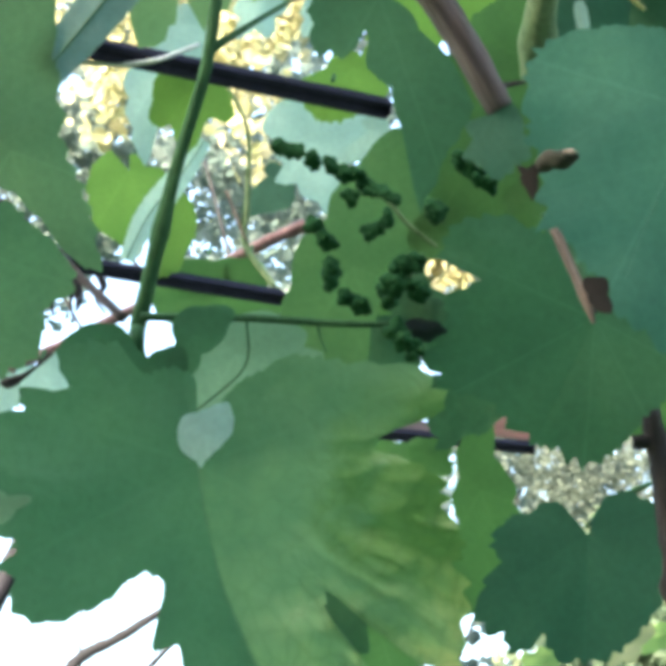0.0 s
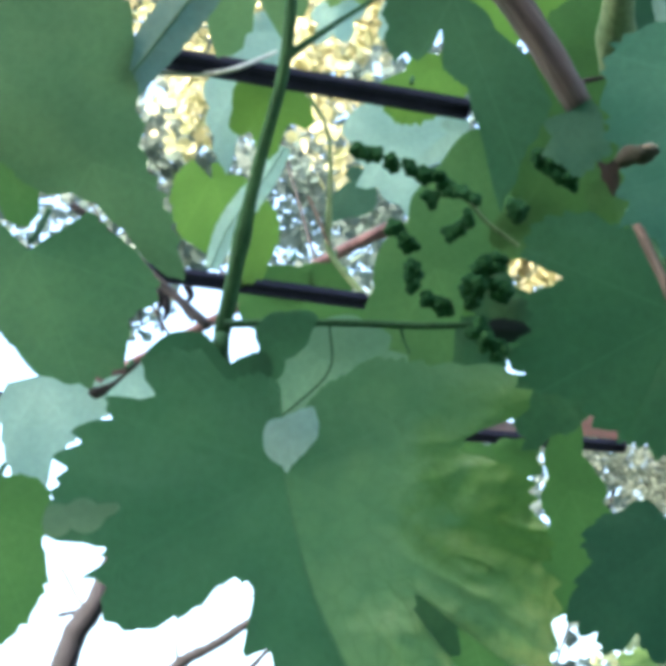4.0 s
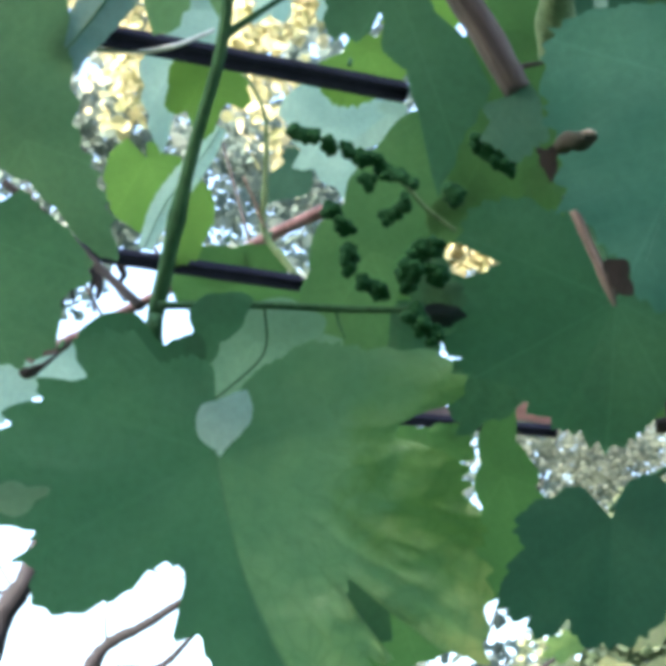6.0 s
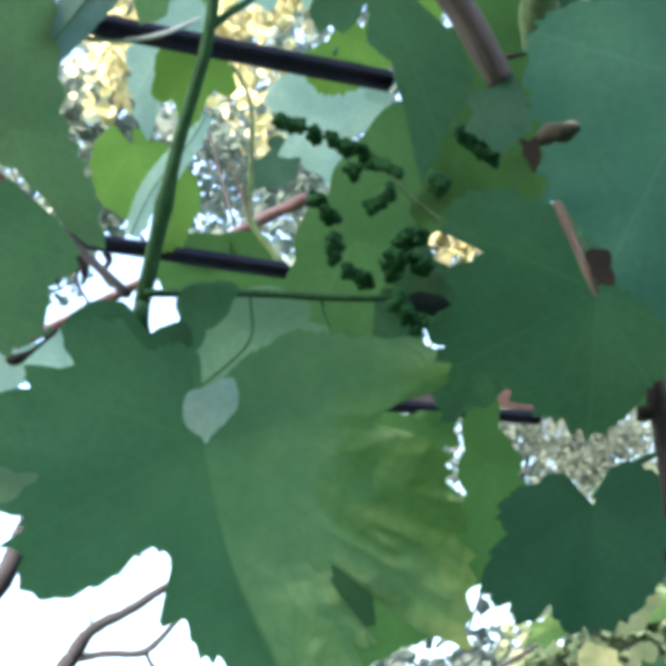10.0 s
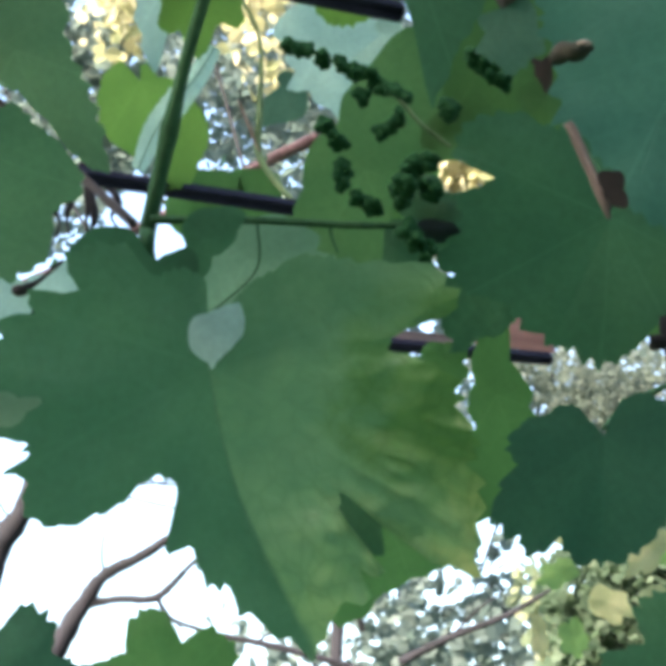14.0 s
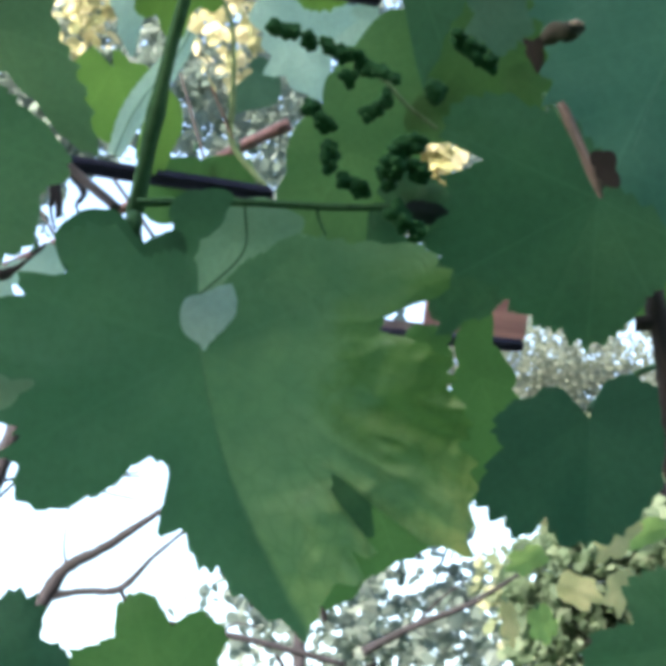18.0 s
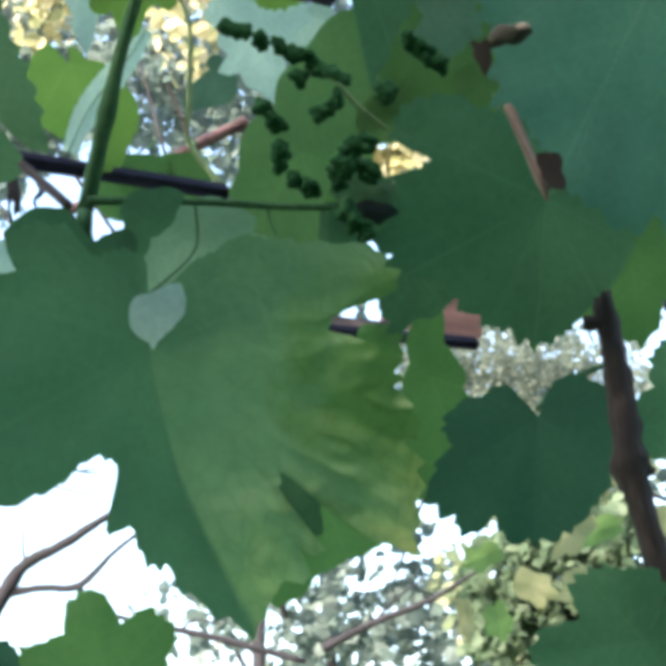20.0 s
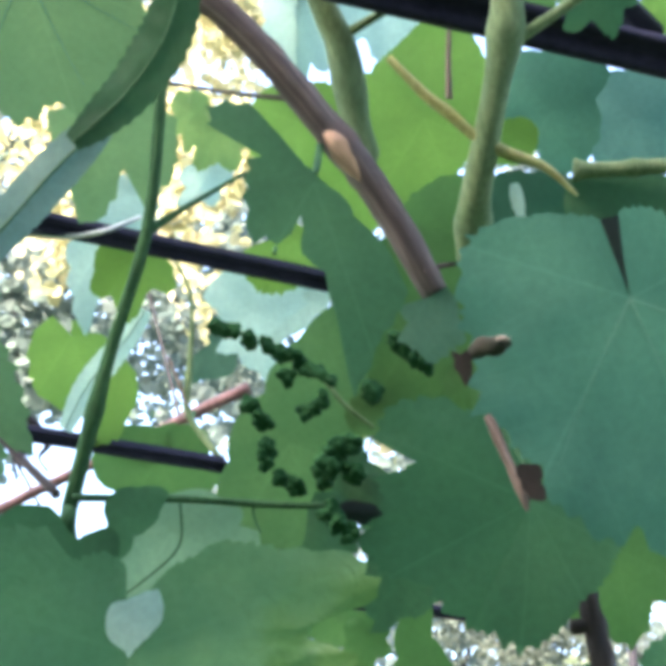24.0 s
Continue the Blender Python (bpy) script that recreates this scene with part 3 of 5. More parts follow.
def bar(a, b, across, label="", more=(0.9, 0.9)):
    """A square steel tube of the pergola roof from beyond a to beyond b."""
    a, b = Vector(a), Vector(b)
    d = (b - a).normalized()
    a, b = a - d * more[0], b + d * more[1]
    long = (b - a).length
    bm = bmesh.new()
    bmesh.ops.create_cube(bm, size=1)
    bmesh.ops.scale(bm, vec=(long, across, across), verts=bm.verts)
    long_edges = [e for e in bm.edges if abs(e.verts[0].co.x - e.verts[1].co.x) > long / 2]
    bmesh.ops.bevel(bm, geom=long_edges, offset=across * 0.40, segments=4, affect="EDGES")
    ob = part("pergola_bar", bm, STEEL)
    ob.matrix_world = Matrix.Translation((a + b) / 2) @ d.to_track_quat("X", "Z").to_matrix().to_4x4()
    cap = bmesh.new()
    bmesh.ops.create_cone(cap, cap_ends=True, segments=16, radius1=across * 0.44, radius2=across * 0.36, depth=0.002)
    end = part("end_cap", cap, STEEL, ob, "flat steel end cap")
    end.matrix_basis = Matrix.Translation((long / 2 + 0.001, 0, 0)) @ pose(0, 0, 0, 0, 90, 0)
    return tagged(ob, label or "dark brown painted steel bar of the pergola", "bar", "pergola bars")


bar((0.1426, 0.685, 2.2), (0.2603, 0.7189, 2.2), 0.029, "thick dark steel bar of the pergola roof")
bar((0.2116, 0.7007, 2.24), (0.25, 0.7421, 2.24), 0.026, "dark purplish steel bar crossing above the thick one", more=(0.4, 0.01))
bar((-0.1409, 0.916, 2.2), (0.0764, 0.9928, 2.2), 0.0170, more=(0.9, -0.004))
bar((-0.1728, 1.272, 2.2), (-0.0055, 1.333, 2.2), 0.0160, more=(0.9, 0.002))
bar((0.0937, 1.709, 2.2), (0.264, 1.754, 2.2), 0.0155, more=(0.9, 0.034))

# ---- the vine: large leaves nearest the path ----
BIG_LEFT = [(-178.6, 0.250), (-174.2, 0.276), (-166.3, 0.302), (-158.4, 0.309), (-150.9, 0.308), (-148.0, 0.340), (-147.7, 0.389), (-147.4, 0.435), (-137.7, 0.497), (-129.3, 0.532), (-121.2, 0.436), (-114.1, 0.565), (-108.4, 0.532), (-104.6, 0.624), (-100.3, 0.608), (-96.4, 0.656), (-92.2, 0.641), (-84.9, 0.679), (-76.4, 0.712), (-68.6, 0.565), (-64.4, 0.577), (-63.6, 0.654), (-57.8, 0.609), (-55.3, 0.657), (-51.0, 0.674), (-43.8, 0.645), (-37.1, 0.542), (-31.4, 0.457), (-31.1, 0.399), (-25.5, 0.355), (-16.7, 0.354), (-14.5, 0.394), (-14.2, 0.430), (-13.9, 0.557), (-5.3, 0.551), (-3.1, 0.613), (-0.8, 0.659), (5.0, 0.679)]
BIG_RIGHT = [(6.8, 0.750), (14.6, 0.855), (19.1, 0.941), (23.5, 0.867), (28.5, 0.804), (35.2, 0.853), (35.8, 0.754), (41.0, 0.816), (41.4, 0.734), (41.7, 0.676), (42.0, 0.591), (42.6, 0.557), (46.2, 0.542), (47.1, 0.563), (47.4, 0.625), (47.7, 0.714), (48.0, 0.745), (48.3, 0.794), (48.6, 0.861), (50.9, 0.949), (51.9, 1.000), (58.9, 0.929), (67.3, 0.874), (70.7, 0.810), (74.7, 0.843), (76.9, 0.790), (82.4, 0.744), (87.2, 0.738), (92.0, 0.682), (93.5, 0.603), (94.9, 0.554), (98.3, 0.533), (102.1, 0.596), (102.4, 0.697), (104.8, 0.773), (109.6, 0.748), (114.8, 0.733), (119.8, 0.628), (126.9, 0.528), (137.8, 0.454), (143.8, 0.401), (146.6, 0.338), (154.3, 0.285), (157.0, 0.238), (161.7, 0.191), (167.9, 0.134), (169.5, 0.082)]
vine_leaf((-0.0387, 0.6669, 1.818), 0.1506, (4, -3, 0), BIG_LEFT + BIG_RIGHT, LEAF_AGED, veins=(VEIN, 0.00032, (9,), 16), label="large green vine leaf with one lobe turning yellow", fold=0.0, cup=0.05, wave=0.018, pucker=0.8, crease=(11, 0.27, 0.12), wrinkle=(0.028, 14, 112),
          teeth=70, bite=0.022, fine=(600, 46), stalk=[(-0.0496, 0.7088, 1.848), (-0.0673, 0.7402, 1.877)], seed=3, vein_angles=(-110, -62, 62, 112))
ROUND = [(-151.2, 0.541), (-144.3, 0.590), (-139.7, 0.662), (-139.4, 0.724), (-131.4, 0.835), (-125.7, 0.913), (-120.4, 0.964), (-114.4, 0.963), (-108.8, 0.944), (-108.2, 0.849), (-107.9, 0.708), (-102.6, 0.730), (-100.7, 0.830), (-96.7, 0.896), (-92.8, 0.853), (-86.7, 0.847), (-80.7, 0.924), (-78.1, 1.000), (-72.1, 0.965), (-67.9, 0.940), (-62.4, 0.888), (-56.4, 0.804), (-50.0, 0.719), (-43.2, 0.780), (-42.9, 0.734), (-35.9, 0.795), (-31.0, 0.720), (-26.0, 0.776), (-17.9, 0.756), (-10.4, 0.791), (-2.1, 0.824), (3.4, 0.793), (9.6, 0.743), (18.3, 0.673), (27.4, 0.602), (35.1, 0.597), (55.1, 0.553), (77.5, 0.510), (99.9, 0.415), (127.0, 0.346)]
vine_leaf((0.1545, 0.7104, 1.911), 0.09129, (2, 4, 0), ROUND, LEAF_DEEP, label="rounded deep green vine leaf overlapping its neighbours", crease=(-24, 0.20, 0.22), fold=0.0, cup=0.08, wave=0.02,
          teeth=50, bite=0.04, fine=(220, 14), seed=5, vein_angles=(-112, -62, -3, 28, 62), stalk=[(0.1531, 0.7216, 1.94), (0.1376, 0.7388, 1.984)])
BROAD = [(-161.0, 0.060), (-160.6, 0.200), (-160.2, 0.330), (-156.0, 0.352), (-150.0, 0.372), (-144.4, 0.405), (-130.7, 0.496), (-118.3, 0.611), (-112.3, 0.652), (-104.1, 0.675), (-97.9, 0.654), (-91.4, 0.667), (-86.3, 0.639), (-79.9, 0.660), (-74.7, 0.623), (-67.3, 0.634), (-61.8, 0.691), (-56.2, 0.703), (-53.7, 0.741), (-49.2, 0.708), (-39.6, 0.714), (-31.4, 0.736), (-27.9, 0.728), (-23.8, 0.817), (-15.7, 0.857), (-10.2, 0.902), (-3.9, 0.943), (-1.6, 0.909), (2.5, 0.877), (6.4, 1.000), (10.5, 0.962), (17.3, 0.832), (28.3, 0.720), (42.9, 0.541), (66.5, 0.398), (103.5, 0.342), (137.2, 0.308), (160.3, 0.345), (176.4, 0.357), (189.5, 0.334), (189.8, 0.185)]
vine_leaf((0.181, 0.5875, 1.958), 0.11730, (0, -6, 0), BROAD, LEAF_BLUE, veins=(VEIN_PALE, 0.00050, (-26, 24, 70), 6), label="broad blue-green vine leaf with pale veins", crease=(22, 0.06, 0.24), fold=0.04, cup=0.05, wave=0.03,
          teeth=54, bite=0.035, fine=(240, 16), seed=8, vein_angles=(-108, -26, 24, 70, 118), stalk=[(0.1895, 0.6113, 1.976), (0.2092, 0.6524, 2.022)])
NOTCHED = [(-140.5, 0.026), (-140.2, 0.183), (-138.8, 0.284), (-127.0, 0.380), (-111.6, 0.421), (-101.7, 0.548), (-90.7, 0.638), (-80.6, 0.676), (-71.5, 0.611), (-68.7, 0.714), (-58.4, 0.896), (-45.8, 0.978), (-36.9, 0.947), (-29.4, 1.000), (-24.4, 0.943), (-22.5, 0.778), (-13.1, 0.896), (0.9, 0.907), (16.1, 0.854), (27.1, 0.755), (38.3, 0.707), (64.3, 0.588), (91.8, 0.537), (110.4, 0.527), (124.7, 0.460), (141.3, 0.397), (158.2, 0.274), (162.8, 0.113)]
# its shade is put into the darker leaf colour
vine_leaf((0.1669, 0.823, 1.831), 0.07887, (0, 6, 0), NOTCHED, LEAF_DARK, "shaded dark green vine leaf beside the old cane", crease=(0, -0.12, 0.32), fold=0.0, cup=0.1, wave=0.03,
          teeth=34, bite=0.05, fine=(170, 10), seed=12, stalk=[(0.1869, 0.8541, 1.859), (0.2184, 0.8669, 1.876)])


# ---- leaves round and behind them ----
TONGUE = [(-95, 0.12), (-62, 0.30), (-38, 0.52), (-22, 0.74), (-10, 0.94), (0, 1.0), (9, 0.95), (21, 0.74), (37, 0.52), (62, 0.30), (95, 0.12)]


def tongue_leaf(at, size, turn, material, label, seed, **more):
    """A leaf of which one long lobe shows."""
    opts = dict(fold=0.1, cup=0.1, wave=0.03, teeth=26, bite=0.05, fine=(100, 8), vein_angles=(-22, 0, 22))
    opts.update(more)
    rng = random.Random(seed)
    return vine_leaf(at, size, turn, [(a, r * rng.uniform(0.9, 1.1)) for a, r in TONGUE], material, label, seed=seed, **opts)


def some_leaf(at, size, turn, material, label, seed, **more):
    opts = dict(fold=0.10, cup=0.07, wave=0.06, teeth=44, bite=0.05, fine=(110, 8), pucker=0.18)
    whole = more.pop("whole", True)
    opts.update(more)
    return vine_leaf(at, size, turn, varied(random.Random(seed), 0.08, whole), material, label, seed=seed, **opts)


vine_leaf((0.0395, 0.5777, 2.0085), 0.1013, lobes=[(-146.6, 0.141), (-141.9, 0.314), (-141.6, 0.405), (-139.5, 0.476), (-134.4, 0.499), (-132.6, 0.549), (-127.9, 0.560), (-124.7, 0.596), (-122.2, 0.547), (-117.6, 0.547), (-117.3, 0.489), (-117.0, 0.433), (-116.7, 0.330), (-116.4, 0.262), (-106.8, 0.325), (-100.9, 0.293), (-92.3, 0.317), (-85.1, 0.294), (-78.0, 0.326), (-67.2, 0.312), (-58.7, 0.361), (-43.1, 0.383), (-41.6, 0.327), (-30.2, 0.326), (-23.3, 0.256), (-21.7, 0.156), (-12.3, 0.197), (-12.0, 0.280), (-8.2, 0.328), (8.0, 0.402), (8.3, 0.515), (10.5, 0.595), (10.8, 0.747), (11.1, 0.893), (11.4, 1.000), (11.7, 0.976), (14.2, 0.909), (17.8, 0.866), (20.6, 0.800), (25.3, 0.744), (36.7, 0.676), (41.8, 0.644), (44.9, 0.547), (50.5, 0.404), (51.0, 0.227), (80.6, 0.058), (112.7, 0.033), (174.7, 0.035), (206.0, 0.080), (213.4, 0.141)], material=LEAF_DEEP, label="dark green vine leaf hanging edge on",
          fold=0.03, cup=0.04, wave=0.02, fine=(539, 8), seed=33, vein_angles=(-30, 20, 70), teeth=60, bite=0.012)
vine_leaf((-0.1266, 0.6269, 1.9545), 0.0914, lobes=[(-179.6, 0.961), (-157.0, 1.000), (-133.9, 0.834), (-100.4, 0.607), (-87.4, 0.425), (-63.4, 0.309), (-36.2, 0.183), (4.7, 0.203), (23.9, 0.359), (26.9, 0.515), (29.0, 0.602), (33.0, 0.688), (37.0, 0.770), (41.3, 0.677), (41.6, 0.637), (48.7, 0.579), (49.0, 0.520), (56.0, 0.494), (56.3, 0.418), (66.4, 0.406), (66.7, 0.344), (76.7, 0.340), (80.7, 0.276), (95.6, 0.282), (110.5, 0.246), (125.7, 0.330), (141.1, 0.342), (148.2, 0.451), (158.7, 0.514), (160.0, 0.635), (167.5, 0.853), (180.4, 0.961)], material=LEAF_SOFT, label="soft green vine leaf with a sharply toothed edge",
          fold=0.03, cup=0.04, wave=0.02, fine=(341, 8), seed=23, vein_angles=(-30, 20, 70), teeth=60, bite=0.02)
vine_leaf((-0.1645, 0.6733, 1.9331), 0.0728, lobes=[(-135.1, 0.308), (-42.6, 0.449), (-13.9, 0.624), (7.0, 0.860), (24.0, 1.000), (39.2, 0.993), (48.5, 0.869), (57.4, 0.813), (65.0, 0.907), (74.3, 0.906), (85.9, 0.743), (101.5, 0.561), (122.4, 0.489)], material=LEAF_SOFT, label="soft green vine leaf partly folded over",
          fold=0.03, cup=0.04, wave=0.02, fine=(143, 8), seed=24, vein_angles=(-30, 20, 70), teeth=24, bite=0.03)
# bluish light on this leaf is painted as a pale colour
vine_leaf((-0.1971, 0.8712, 1.9468), 0.0682, lobes=[(-77.7, 0.351), (-42.6, 0.603), (-15.9, 0.963), (0.7, 1.000), (5.0, 0.780), (25.5, 0.635), (57.0, 0.678), (71.0, 0.564), (95.8, 0.370), (153.2, 0.166)], material=LEAF_PALE, label="pale grey-green leaf, the bluish light on it put into the colour",
          fold=0.03, cup=0.04, wave=0.02, fine=(140, 8), seed=25, vein_angles=(-30, 20, 70), teeth=20, bite=0.04)
vine_leaf((-0.1483, 0.8796, 1.9503), 0.0242, lobes=[(-78.6, 0.535), (-56.3, 0.948), (-0.3, 0.631), (47.0, 1.000), (81.9, 0.741), (131.2, 0.559)], material=LEAF_PALE, label="small pale vine leaf tip",
          fold=0.03, cup=0.04, wave=0.02, fine=(140, 8), seed=26, vein_angles=(-30, 20, 70), teeth=6, bite=0.02)
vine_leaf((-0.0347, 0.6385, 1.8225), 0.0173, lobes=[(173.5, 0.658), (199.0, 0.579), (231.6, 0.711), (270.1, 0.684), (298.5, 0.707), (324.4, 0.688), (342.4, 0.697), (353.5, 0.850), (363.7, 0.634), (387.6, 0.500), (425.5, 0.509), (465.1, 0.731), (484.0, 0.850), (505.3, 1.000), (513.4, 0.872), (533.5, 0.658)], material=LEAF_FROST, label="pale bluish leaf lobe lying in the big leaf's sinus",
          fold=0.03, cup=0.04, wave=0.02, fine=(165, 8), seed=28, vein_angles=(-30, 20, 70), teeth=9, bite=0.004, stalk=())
vine_leaf((-0.0271, 0.8008, 1.9259), 0.0648, lobes=[(177.0, 0.342), (241.8, 0.265), (267.2, 0.349), (290.9, 0.404), (299.8, 0.581), (326.0, 1.000), (364.5, 0.687), (432.1, 0.814), (452.9, 0.739), (456.5, 0.580), (466.5, 0.638), (486.5, 0.515), (537.0, 0.342)], material=LEAF_DULL, label="pale green leaf with a wavy edge behind the flower stalk",
          fold=0.03, cup=0.04, wave=0.02, fine=(140, 8), seed=29, vein_angles=(-30, 20, 70), teeth=14, bite=0.015)
vine_leaf((-0.0453, 0.7052, 1.8970), 0.0237, lobes=[(164.0, 0.633), (235.1, 0.529), (289.3, 0.396), (327.0, 0.831), (354.2, 0.874), (368.5, 0.703), (383.9, 0.428), (419.1, 0.506), (460.7, 0.708), (481.5, 1.000), (524.0, 0.633)], material=LEAF_DEEP, label="dark green leaf behind the foot of the shoot",
          fold=0.03, cup=0.04, wave=0.02, fine=(140, 8), seed=31, vein_angles=(-30, 20, 70), teeth=10, bite=0.01, stalk=())
# slit backed with the shaded green, its dark put into the colour
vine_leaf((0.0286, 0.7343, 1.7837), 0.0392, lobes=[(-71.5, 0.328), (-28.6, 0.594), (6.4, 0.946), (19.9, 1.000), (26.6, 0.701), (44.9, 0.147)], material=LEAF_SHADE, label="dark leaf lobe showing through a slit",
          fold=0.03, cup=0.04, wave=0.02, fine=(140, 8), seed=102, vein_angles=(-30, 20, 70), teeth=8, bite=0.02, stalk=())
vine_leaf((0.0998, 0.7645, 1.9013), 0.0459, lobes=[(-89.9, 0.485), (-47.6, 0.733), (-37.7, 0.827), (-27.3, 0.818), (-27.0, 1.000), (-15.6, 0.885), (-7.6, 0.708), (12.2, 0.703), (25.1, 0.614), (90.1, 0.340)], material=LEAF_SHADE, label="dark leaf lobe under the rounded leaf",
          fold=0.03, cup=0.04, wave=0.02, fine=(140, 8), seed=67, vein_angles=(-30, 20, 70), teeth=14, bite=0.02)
vine_leaf((0.1168, 0.8808, 1.8732), 0.0774, lobes=[(-177.0, 0.678), (-155.3, 0.390), (-119.9, 0.194), (-34.2, 0.274), (-31.4, 0.492), (-17.5, 0.848), (-9.0, 1.000), (0.3, 0.923), (17.2, 0.780), (42.9, 0.574), (61.3, 0.370), (68.3, 0.262), (90.0, 0.275), (122.9, 0.238), (159.7, 0.275), (171.9, 0.554), (183.0, 0.678)], material=LEAF_MID, label="mid-green vine leaf behind the large one",
          fold=0.03, cup=0.04, wave=0.02, fine=(176, 8), seed=21, vein_angles=(-30, 20, 70), teeth=20, bite=0.02)
vine_leaf((0.0454, 0.8253, 1.7957), 0.0752, lobes=[(-80.6, 0.368), (-32.3, 0.792), (-27.9, 1.000), (-18.2, 0.963), (-9.9, 0.867), (0.2, 0.671), (17.6, 0.608), (44.9, 0.647), (56.2, 0.659), (89.9, 0.486)], material=LEAF_FRESH, label="green vine leaf below the big one",
          fold=0.03, cup=0.04, wave=0.02, fine=(140, 8), seed=22, vein_angles=(-30, 20, 70), teeth=12, bite=0.03)
vine_leaf((-0.1245, 0.6206, 1.7831), 0.0206, lobes=[(-111.1, 0.539), (-57.1, 0.653), (-0.3, 0.228), (87.1, 0.673), (98.8, 0.995), (104.7, 1.000), (116.6, 0.565), (199.2, 0.251), (248.9, 0.539)], material=LEAF_DULL, label="pale green leaf tip at the big leaf's edge",
          fold=0.03, cup=0.04, wave=0.02, fine=(140, 8), seed=27, vein_angles=(-30, 20, 70), teeth=10, bite=0.01, stalk=())
vine_leaf((-0.1966, 0.7554, 1.8264), 0.0723, lobes=[(-60.2, 0.236), (-12.0, 0.871), (-2.1, 1.000), (9.9, 0.925), (25.1, 0.811), (41.9, 0.671), (63.2, 0.455), (93.4, 0.496), (111.9, 0.472), (159.2, 0.251)], material=LEAF_FRESH, label="green vine leaf low beside the open sky",
          fold=0.03, cup=0.04, wave=0.02, fine=(140, 8), seed=121, vein_angles=(-30, 20, 70), teeth=18, bite=0.04)
vine_leaf((-0.0938, 1.0001, 2.2366), 0.0759, lobes=[(164.7, 0.469), (176.3, 0.314), (196.4, 0.371), (221.1, 0.222), (262.1, 0.316), (292.7, 0.425), (310.9, 0.442), (319.1, 0.574), (333.2, 0.649), (336.7, 0.766), (346.1, 0.917), (350.2, 1.000), (352.7, 0.877), (353.1, 0.710), (356.5, 0.561), (380.5, 0.354), (423.8, 0.369), (460.6, 0.485), (488.4, 0.581), (524.7, 0.469)], material=LEAF_PALE, label="pale lobed vine leaf in the light",
          fold=0.03, cup=0.04, wave=0.02, fine=(209, 8), seed=37, vein_angles=(-30, 20, 70), teeth=20, bite=0.02)
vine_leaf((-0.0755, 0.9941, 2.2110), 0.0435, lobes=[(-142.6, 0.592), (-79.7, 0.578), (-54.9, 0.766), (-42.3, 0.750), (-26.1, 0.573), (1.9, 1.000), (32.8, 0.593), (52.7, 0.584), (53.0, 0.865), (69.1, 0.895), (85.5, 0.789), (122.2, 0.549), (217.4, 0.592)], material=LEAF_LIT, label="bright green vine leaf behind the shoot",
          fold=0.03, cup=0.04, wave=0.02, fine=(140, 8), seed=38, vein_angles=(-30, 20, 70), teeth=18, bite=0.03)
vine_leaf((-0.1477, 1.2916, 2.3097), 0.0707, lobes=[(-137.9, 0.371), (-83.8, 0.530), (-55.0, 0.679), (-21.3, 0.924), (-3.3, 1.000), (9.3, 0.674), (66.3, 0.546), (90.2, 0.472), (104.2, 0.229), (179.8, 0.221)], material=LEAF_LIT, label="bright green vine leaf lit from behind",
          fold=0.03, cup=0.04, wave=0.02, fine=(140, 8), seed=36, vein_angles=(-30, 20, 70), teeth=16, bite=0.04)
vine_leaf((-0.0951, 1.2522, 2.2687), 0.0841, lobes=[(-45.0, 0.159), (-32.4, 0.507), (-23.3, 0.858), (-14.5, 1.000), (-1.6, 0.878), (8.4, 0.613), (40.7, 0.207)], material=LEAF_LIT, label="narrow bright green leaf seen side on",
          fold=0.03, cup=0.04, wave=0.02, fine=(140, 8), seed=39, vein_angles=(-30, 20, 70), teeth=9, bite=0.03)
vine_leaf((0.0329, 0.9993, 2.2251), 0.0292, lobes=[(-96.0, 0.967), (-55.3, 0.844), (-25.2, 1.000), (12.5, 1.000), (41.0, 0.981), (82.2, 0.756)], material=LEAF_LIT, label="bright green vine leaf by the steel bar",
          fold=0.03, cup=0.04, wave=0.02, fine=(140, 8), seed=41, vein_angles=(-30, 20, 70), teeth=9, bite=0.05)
vine_leaf((0.0177, 1.0844, 2.2238), 0.0662, lobes=[(-154.7, 0.594), (-122.8, 0.617), (-105.9, 0.608), (-90.3, 0.407), (-71.0, 0.462), (-49.3, 0.403), (-41.0, 0.636), (-17.1, 0.520), (-8.1, 0.655), (8.1, 0.717), (13.6, 0.906), (29.0, 0.693), (55.9, 0.467), (78.0, 0.704), (95.9, 0.821), (106.1, 1.000), (122.1, 0.663), (162.5, 0.510), (205.3, 0.594)], material=LEAF_PALE, label="pale green vine leaf below the steel bar",
          fold=0.03, cup=0.04, wave=0.02, fine=(198, 8), seed=42, vein_angles=(-30, 20, 70), teeth=20, bite=0.015)
vine_leaf((0.0610, 1.0105, 2.1927), 0.0445, lobes=[(-51.3, 0.448), (-49.6, 0.919), (-36.5, 1.000), (-32.0, 0.659), (9.7, 0.212), (114.1, 0.345), (131.2, 0.372), (243.8, 0.156)], material=LEAF_PALE, label="pale leaf turned on its edge",
          fold=0.03, cup=0.04, wave=0.02, fine=(140, 8), seed=43, vein_angles=(-30, 20, 70), teeth=9, bite=0.01)
vine_leaf((-0.0668, 1.4221, 2.2481), 0.0692, lobes=[(-162.1, 0.399), (-116.2, 0.614), (-93.9, 0.954), (-76.0, 1.000), (-61.2, 0.911), (-26.7, 0.547), (29.0, 0.629), (59.7, 0.919), (75.3, 0.960), (92.7, 0.685), (109.8, 0.727), (137.4, 0.542), (197.9, 0.399)], material=LEAF_MID, label="green leaf behind the lower steel bar",
          fold=0.03, cup=0.04, wave=0.02, fine=(140, 8), seed=129, vein_angles=(-30, 20, 70), teeth=16, bite=0.03)
